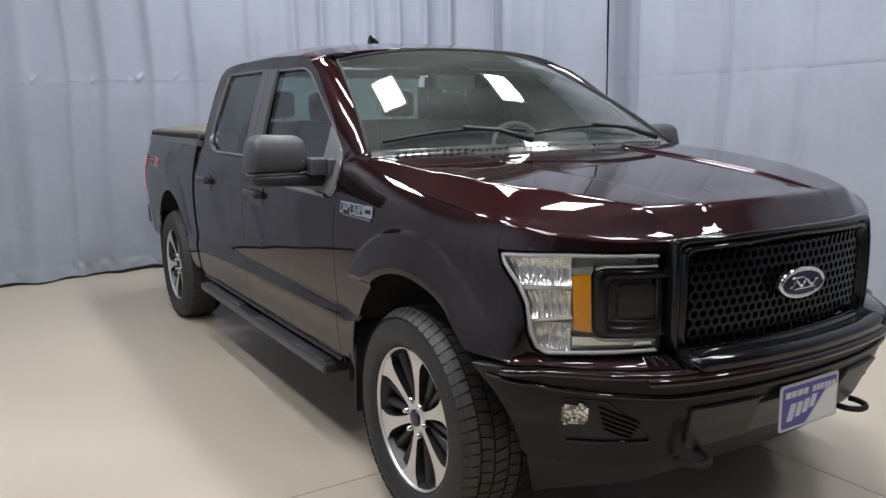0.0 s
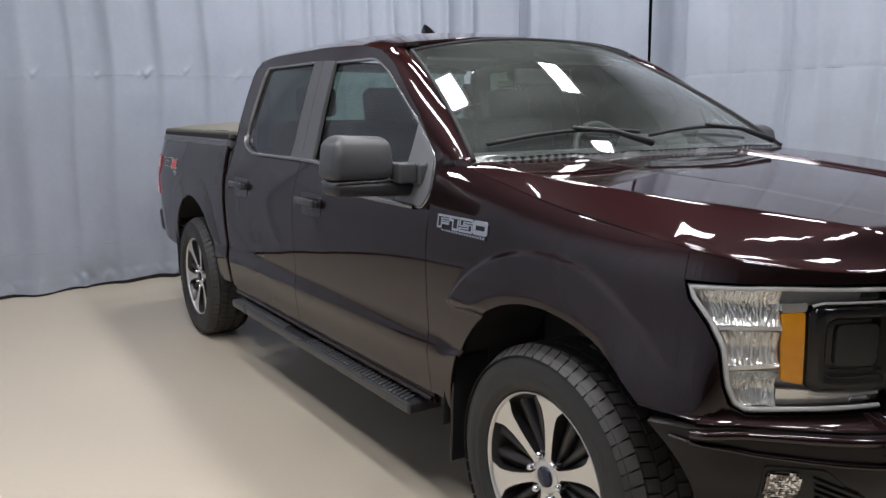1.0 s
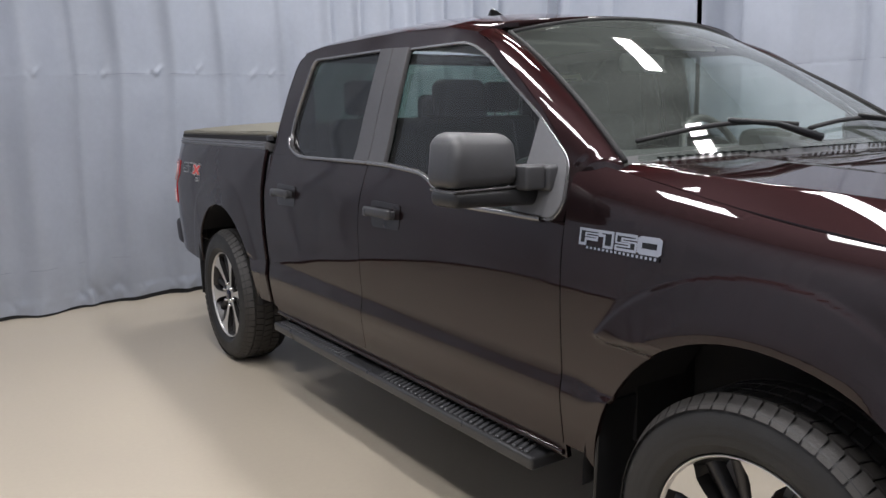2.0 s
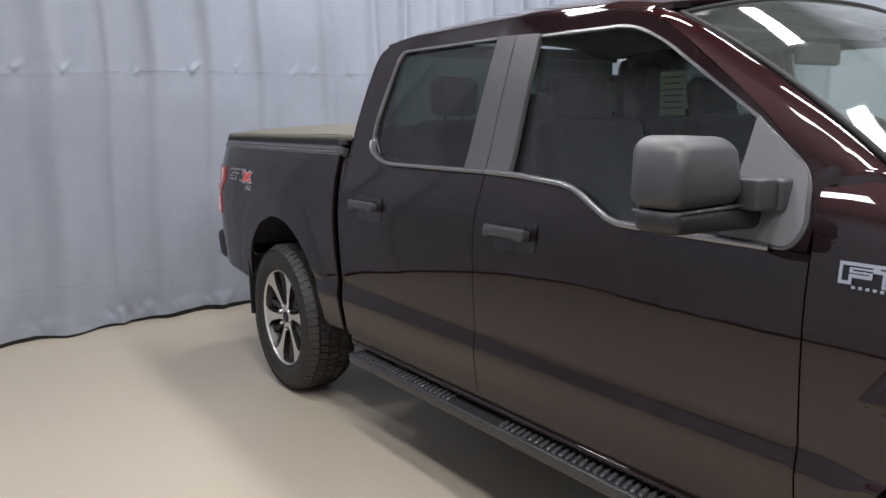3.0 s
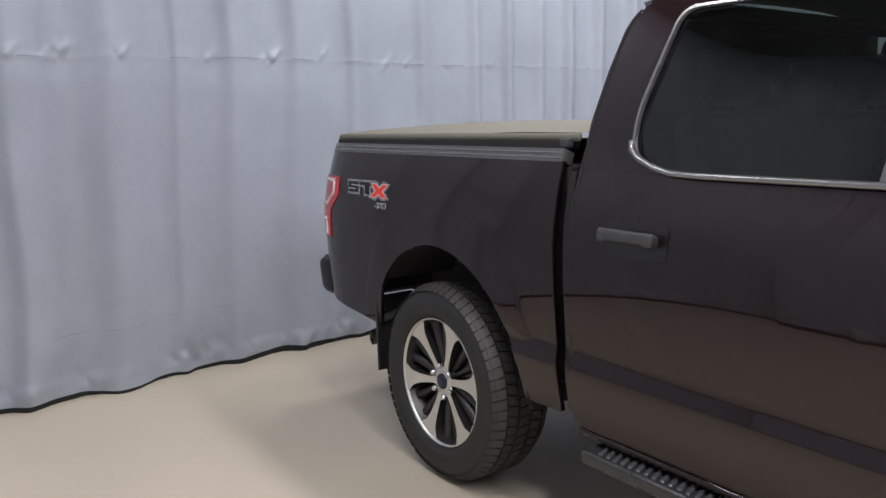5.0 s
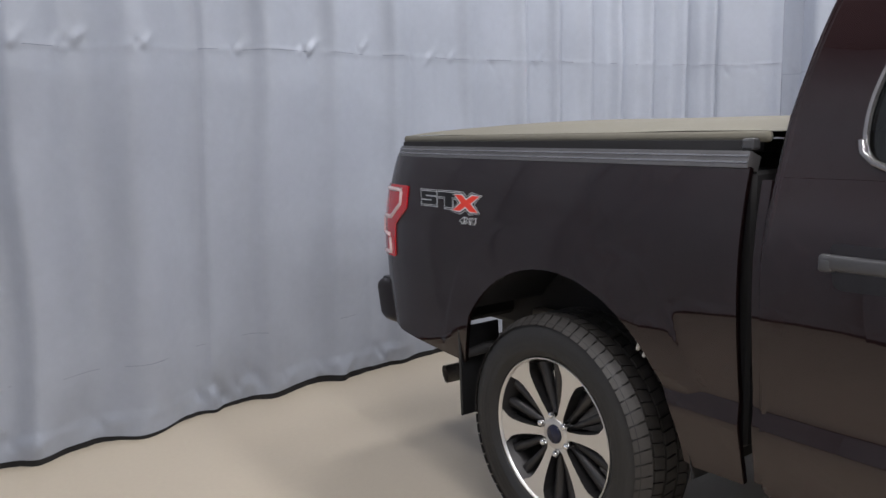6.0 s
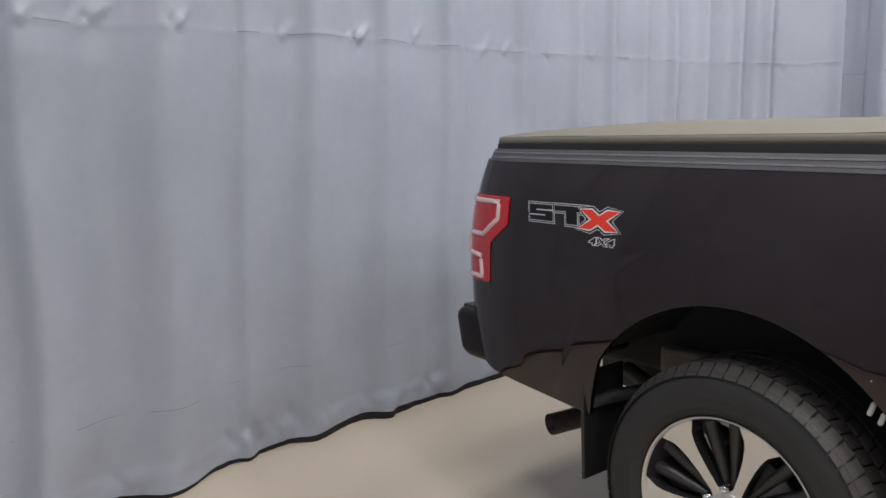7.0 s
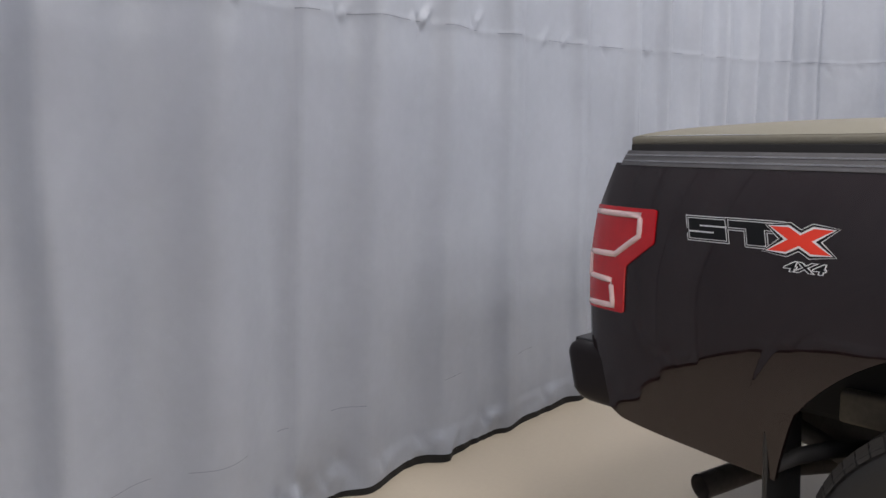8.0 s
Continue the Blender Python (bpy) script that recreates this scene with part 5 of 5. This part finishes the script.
# ---------------------------------------------------------------- the pickup: tail
for mir in SIDES:
    sg = -1 if mir else 1
    tl = panel("tail_light", rounded([(4.530, 1.207), (4.526, 1.115), (4.620, 1.042), (4.623, .906), (4.792, .900), (4.792, 1.207)], .008), flank, RED, truck, lift=.006, depth=.02, step=.03, mirror=mir, label="red tail light with pale outline")
    for path in ([(4.785, 1.188), (4.583, 1.188), (4.578, 1.132), (4.663, 1.072), (4.785, 1.068)], [(4.785, .998), (4.673, .995), (4.663, .922), (4.785, .915)], [(4.782, 1.068), (4.782, .995)]):
        pts = []
        for a, b in zip(path, path[1:]):
            pts += [tuple(np.add(a, np.subtract(b, a) * t)) for t in np.linspace(0, 1, 6)[:-1]]
        pts.append(path[-1])
        v, f = tube([(flank(s, z) + (-.0045, 0, 0)) * (sg, 1, 1) for s, z in pts], .0095, 8)
        link("lens_outline", v, f, REDLIGHT, tl, "pale lens outline")
part("tailgate", box_bm((1.66, .05, .50), (0, 4.725, 1.055), .015, 3), PAINT, truck, smooth=False)
bm = bmesh.new()
box_bm((1.875, .19, .190), (0, 4.775, .682), .040, 4, bm=bm)
for v_ in bm.verts:
    v_.co.y -= .05 * max(0, .66 - v_.co.z) / .07
part("rear_bumper", bm, BUMPER, truck, "dark rear bumper", smooth=True)
part("bumper_step", box_bm((1.80, .16, .016), (0, 4.775, .774), .006, 2), TRIM, truck, "black bumper tread")
# cover over the load bed
def cover(u, v):
    a, y = 2 * u - 1, 2.957 + 1.713 * v
    return np.array([.868 * a, y, 1.406 + .052 * (1 - a * a) ** .8 * (.35 + .65 * math.sin(math.pi * (.05 + .75 * v))) + .004 * math.sin(v * 9)])
cv = sheet("tonneau_cover", cover, 24, 24, VINYL, truck, label="soft black vinyl tonneau cover, bowed up")
for mir in SIDES:
    sg = -1 if mir else 1
    def put(ob):
        if mir:
            for v_ in ob.data.vertices:
                v_.co.x = -v_.co.x
            ob.data.flip_normals()
        return ob
    put(part("cover_edge", box_bm((.022, 1.69, .030), (-.876, 3.825, 1.393), .014, 3), VINYL, cv, smooth=True))
    # dark box put in for the shaded gap between cover edge and rail
    put(part("cover_gap_shade", box_bm((.05, 1.64, .03), (-.865, 3.845, 1.370), .002, 1), MATBLACK, cv))
    rail = panel("bed_rail_cap", [(3.010, 1.314), (4.715, 1.325), (4.695, 1.366), (3.010, 1.356)], flank, PILLAR, truck, lift=.005, depth=.05, step=.03, mirror=mir, label="grooved grey bed rail")
    for dz in (.0, .016):
        panel("rail_groove", [(3.012, 1.325 + dz), (4.70, 1.335 + dz), (4.70, 1.340 + dz), (3.012, 1.330 + dz)], flank, WINDOWTRIM, rail, lift=.0075, depth=.003, step=.03, mirror=mir)
    put(part("rail_bracket", box_bm((.035, .035, .030), (-.895, 3.028, 1.374), .006, 2), MIRROR, rail))
put_ = part("cover_edge", box_bm((1.74, .022, .026), (0, 4.668, 1.394), .006, 2), VINYL, cv)

# ---------------------------------------------------------------- the pickup: wheels
def wheel_meshes():
    """One wheel about its own centre, its outer face towards -x."""
    tyre_prof = [(.10, .262), (.128, .275), (.139, .305), (.140, .335), (.134, .368), (.122, .388), (.10, .396), (.05, .399), (0, .400), (-.05, .399), (-.10, .396),
                 (-.122, .388), (-.134, .368), (-.1375, .345), (-.140, .335), (-.1385, .328), (-.1415, .322), (-.1385, .316), (-.1405, .309), (-.139, .303), (-.1405, .296), (-.1375, .290), (-.132, .285), (-.128, .275), (-.118, .268), (-.10, .262)]
    return tyre_prof


def build_wheel():
    prof = wheel_meshes()
    v, f = lathe(prof, 96, closed=True)
    rim_v, rim_f = lathe([(.11, .262), (.10, .245), (-.06, .236), (-.085, .246), (-.104, .2515), (-.1125, .2545)], 96, closed=False)
    wh = link("wheel", rim_v, [q[::-1] for q in rim_f], DARKALLOY, truck, "six-spoke machined alloy wheel with dark pockets")
    lip_v, lip_f = lathe([(-.1125, .2560), (-.120, .2600), (-.123, .2630), (-.119, .2665), (-.112, .262)], 96, closed=False)
    link("rim_lip", lip_v, [q[::-1] for q in lip_f], MACHINED, wh)
    tyre = link("tyre", v, [q[::-1] for q in f], RUBBER, wh, "black all-terrain tyre")
    # tread blocks
    V, F = [], []
    n = 62
    for k in range(n):
        for row, (x0, x1) in enumerate(((-.137, -.088), (-.078, -.034), (-.024, .024), (.034, .078), (.088, .137))):
            a0 = 2 * math.pi * (k + .5 * (row % 2)) / n
            a1 = a0 + 2 * math.pi / n * .86
            sk = .02 * (1 if row % 2 else -1)
            i = len(V)
            for rr in (.390, .407):
                for x, a in ((x0, a0), (x1, a0 + sk), (x1, a1 + sk), (x0, a1)):
                    r = rr - (.010 if abs(x) > .12 else 0) - (.018 if abs(x) > .13 and rr > .4 else 0)
                    V.append((x, r * math.cos(a), r * math.sin(a)))
            F += [(i + 4, i + 7, i + 6, i + 5), (i, i + 4, i + 5, i + 1), (i + 1, i + 5, i + 6, i + 2), (i + 2, i + 6, i + 7, i + 3), (i + 3, i + 7, i + 4, i)]
    link("tread", V, F, LITTREAD, wh, smooth=False).data.flip_normals()
    # spokes: broad machined faces
    for k in range(6):
        a = math.pi / 3 * k + math.pi / 2 + .12
        rad, tan = np.array([0, math.cos(a), math.sin(a)]), np.array([0, -math.sin(a), math.cos(a)])
        out = [(.040, .024), (.070, .0135), (.12, .0155), (.165, .0205), (.200, .0280), (.220, .0360), (.238, .0520), (.2500, .0620)]
        face = [(r, w) for r, w in out] + [(.2585, 0)] + [(r, -w) for r, w in out[::-1]]
        def at_(r, w, x):
            return rad * r + tan * w + np.array([x, 0, 0])
        def depth_(r):
            return -.092 - .020 * (r / .25) ** 1.5
        V = [at_(r, w, depth_(r)) for r, w in face] + [at_(r, w * .97, depth_(r) + .045) for r, w in face]
        m = len(face)
        h_ = len(out)
        F = [(i, i + 1, m - 2 - i, m - 1 - i) for i in range(h_ - 1)] + [(h_ - 1, h_, h_ + 1)]
        sp = link("spoke", V, F, MACHINED, wh, smooth=False)
        V2 = [at_(r, w, depth_(r)) for r, w in face] + [at_(r, w * 1.02, depth_(r) + .05) for r, w in face]
        link("spoke_flank", V2, [(i, (i + 1) % m, m + (i + 1) % m, m + i) for i in range(m)], DARKALLOY, wh, smooth=False)
        # dark ribs in the pocket beside the spoke
        for off in (-.17, .17):
            b = a + math.pi / 6 + off
            rd_, tn = np.array([0, math.cos(b), math.sin(b)]), np.array([0, -math.sin(b), math.cos(b)])
            V3, F3 = [], []
            for r, w, x in ((.055, .010, -.075), (.12, .013, -.080), (.20, .018, -.085), (.245, .020, -.090)):
                V3 += [rd_ * r + tn * w + (x + .03, 0, 0), rd_ * r + tn * w * .7 + (x, 0, 0), rd_ * r - tn * w * .7 + (x, 0, 0), rd_ * r - tn * w + (x + .03, 0, 0)]
            for j in range(3):
                for i in range(3):
                    F3.append((4 * j + i, 4 * j + i + 1, 4 * j + 5 + i, 4 * j + 4 + i))
            link("rib", V3, F3, DARKALLOY, wh)
    v, f = lathe([(-.02, .001), (-.02, .165), (-.035, .165), (-.035, .07), (-.05, .07)], 48)
    link("brake_disc", v, f, STEEL, wh)
    v, f = lathe([(-.060, .060), (-.094, .054), (-.097, .048), (-.097, .001)], 40)
    link("hub_face", v, f, MACHINED, wh)
    v, f = lathe([(-.096, .033), (-.104, .031), (-.107, .024), (-.108, .001)], 40)
    link("hub_cap", v, f, EMBLEM, wh, "navy hub cap")
    for k in range(6):
        a = math.pi / 3 * k + math.pi / 2 + .12 + math.pi / 6
        v, f = lathe([(-.080, .012), (-.108, .011), (-.113, .006), (-.113, .0005)], 10, center=(0, .066 * math.cos(a), .066 * math.sin(a)))
        link("lug_nut", v, f, CHROME, wh)
    return wh


wheel = build_wheel()
wheel.matrix_basis = pose(-.863, 0, .405, 0, 0, 0)
copy_thing(wheel, pose(-.863, 3.683, .405, 14, 0, 0))
copy_thing(wheel, pose(.863, 0, .405, 0, 0, 180))
copy_thing(wheel, pose(.863, 3.683, .405, 0, 0, 180))

# ---------------------------------------------------------------- the pickup: underneath and inside
for x in (-.42, .42):
    part("frame_rail", box_bm((.08, 5.2, .14), (x, 1.95, .53), .01, 1), RUST, truck)
v, f = lathe([(-.80, .001), (-.80, .05), (-.18, .055), (-.10, .12), (.10, .12), (.18, .055), (.80, .05), (.80, .001)], 24, center=(0, 3.683, .405))
link("rear_axle", v, f, RUST, truck)
v, f = lathe([(-.80, .001), (-.80, .04), (.80, .04), (.80, .001)], 16, center=(0, 0, .405))
link("front_axle", v, f, RUST, truck)
for x in (-.52, .52):
    v, f = tube([(x, 3.05, .50), (x, 3.35, .42), (x, 3.683, .36), (x, 4.05, .44), (x, 4.38, .56)], .030, 8)
    link("leaf_spring", v, f, RUST, truck)
    v, f = tube([(x * 1.12, 3.82, .40), (x * 1.0, 3.95, .78)], .028, 10)
    link("shock_absorber", v, f, STEEL, truck, "grey shock absorber")
v, f = tube([(-.30, 2.4, .42), (-.30, 3.9, .46), (-.44, 4.20, .44), (-.66, 4.355, .435), (-.88, 4.415, .420)], .037, 18, caps=False)
v2, f2 = tube([(-.88, 4.415, .420), (-.66, 4.355, .435)], .031, 18, caps=False)
link("exhaust_pipe", *merge((v, f), (v2, [q[::-1] for q in f2])), STEEL, truck, "dull steel tailpipe")
part("underbody", box_bm((1.66, 2.55, .62), (0, 1.77, .80), .02, 1), MATBLACK, truck)
part("engine_bay", box_bm((1.10, 1.15, .55), (0, -.02, .80), .02, 1), MATBLACK, truck)
part("bed_tub", box_bm((1.16, 1.70, .74), (0, 3.86, .97), .02, 1), MATBLACK, truck)
# small pale boxes stand for the dusty patch that catches light
for sx in (-1, 1):
    part("bed_mount", box_bm((.06, .32, .09), (sx * .605, 3.99, .665), .012, 2), DUSTYLIT, truck, "dusty steel bed mount, its lit look put into the colour", smooth=True)
part("bed_tub", box_bm((1.74, .40, .70), (0, 4.52, 1.00), .02, 1), MATBLACK, truck)
part("bed_tub", box_bm((1.80, .10, .75), (0, 3.06, .93), .01, 1), MATBLACK, truck)
for y_, z_, tall in ((3.347, .782, .036), (3.323, .764, .032)):
    part("arch_clip", box_bm((.014, .012, tall), (-.938, y_, z_), .005, 2, turn=Matrix.Rotation(.3, 4, "X")), WHITECLIP, truck, "small white plastic arch clip", smooth=True)
part("cab_back", box_bm((1.60, .03, .35), (0, 2.90, 1.27), .005, 1), PAINT, truck)
part("rear_pane", box_bm((1.42, .008, .40), (0, 2.865, 1.60), .0), REARGLASS, truck, "tinted rear window")
for sx in (-1, 1):
    part("cab_corner", box_bm((.10, .03, .40), (sx * .75, 2.86, 1.50), .01, 1), PAINT, truck)
part("cab_back_header", box_bm((1.40, .03, .06), (0, 2.82, 1.79), .01, 1), PAINT, truck)
panel("headliner", [(x, 1.32) for x in np.linspace(-.70, .70, 8)] + [(.68, 2.84), (-.68, 2.84)], lambda x, y: roof(x, y) - (0, 0, .045), LINER, truck, flip=True, step=.15, depth=0)
dash = bmesh.new()
box_bm((1.62, .42, .26), (0, .92, 1.20), .07, 4, bm=dash)
box_bm((1.58, .30, .05), (0, .72, 1.285), .02, 2, bm=dash)
box_bm((.30, .20, .10), (.40, .86, 1.345), .04, 3, bm=dash)
part("dashboard", dash, CABIN, truck, "dark grey dashboard", smooth=True)
v, f = lathe([(.016 * math.cos(t), .185 + .016 * math.sin(t)) for t in np.linspace(0, 2 * math.pi, 10)[:-1]], 40, axis="y", closed=True)
sw = link("steering_wheel", v, f, CABIN, truck, "dark steering wheel")
sw.matrix_basis = pose(.40, 1.17, 1.27, -24, 0, 0)
hubm = bmesh.new()
box_bm((.17, .05, .11), (0, .0, 0), .02, 2, bm=hubm)
box_bm((.34, .02, .04), (0, 0, .01), .008, 1, bm=hubm)
part("wheel_centre", hubm, CABIN, sw, smooth=True)


def seat(x, y, wide):
    b = bmesh.new()
    box_bm((wide, .52, .16), (x, y, 1.00), .05, 3, bm=b)
    box_bm((wide, .14, .58), (x, y + .30, 1.18), .055, 4, turn=Matrix.Rotation(-.22, 4, "X"), bm=b)
    return part("seat", b, CLOTH, truck, "dark cloth seat with headrest", smooth=True)


for x in (-.40, .40):
    st = seat(x, 1.56, .52)
    part("headrest", box_bm((.27, .10, .20), (x, 1.955, 1.535), .045, 4, turn=Matrix.Rotation(-.15, 4, "X")), CLOTH, st, smooth=True)
    for dx in (-.06, .06):
        v, f = tube([(x + dx, 1.925, 1.38), (x + dx, 1.945, 1.48)], .007, 8)
        link("headrest_post", v, f, CABIN, st)
st = seat(0, 2.38, 1.36)
for x in (-.46, 0, .46):
    part("headrest", box_bm((.25, .09, .18), (x, 2.735, 1.575 if x else 1.50), .04, 4), CLOTH, st, smooth=True)
    for dx in (-.05, .05):
        v, f = tube([(x + dx, 2.735, 1.40), (x + dx, 2.735, 1.52)], .007, 8)
        link("headrest_post", v, f, CABIN, st)
part("mirror_inside", box_bm((.25, .03, .075), (0, 1.23, 1.665), .014, 3), CABIN, truck, "interior rear-view mirror", smooth=True)
for sx in (-1, 1):
    part("sun_visor", box_bm((.40, .15, .018), (sx * .36, 1.37, 1.765), .007, 2, turn=Matrix.Rotation(.35, 4, "X")), LINER, truck)
# price sheet on the far window
ps = part("window_paper", box_bm((.002, .17, .26), (.79, 2.50, 1.60), 0), PAPER, truck, "yellowed paper sheet on the far window")
bm = bmesh.new()
for k in range(7):
    box_bm((.003, .15 - .02 * (k % 3), .008), (.788, 2.50, 1.70 - .032 * k), bm=bm)
part("print_bar", bm, INK, ps)
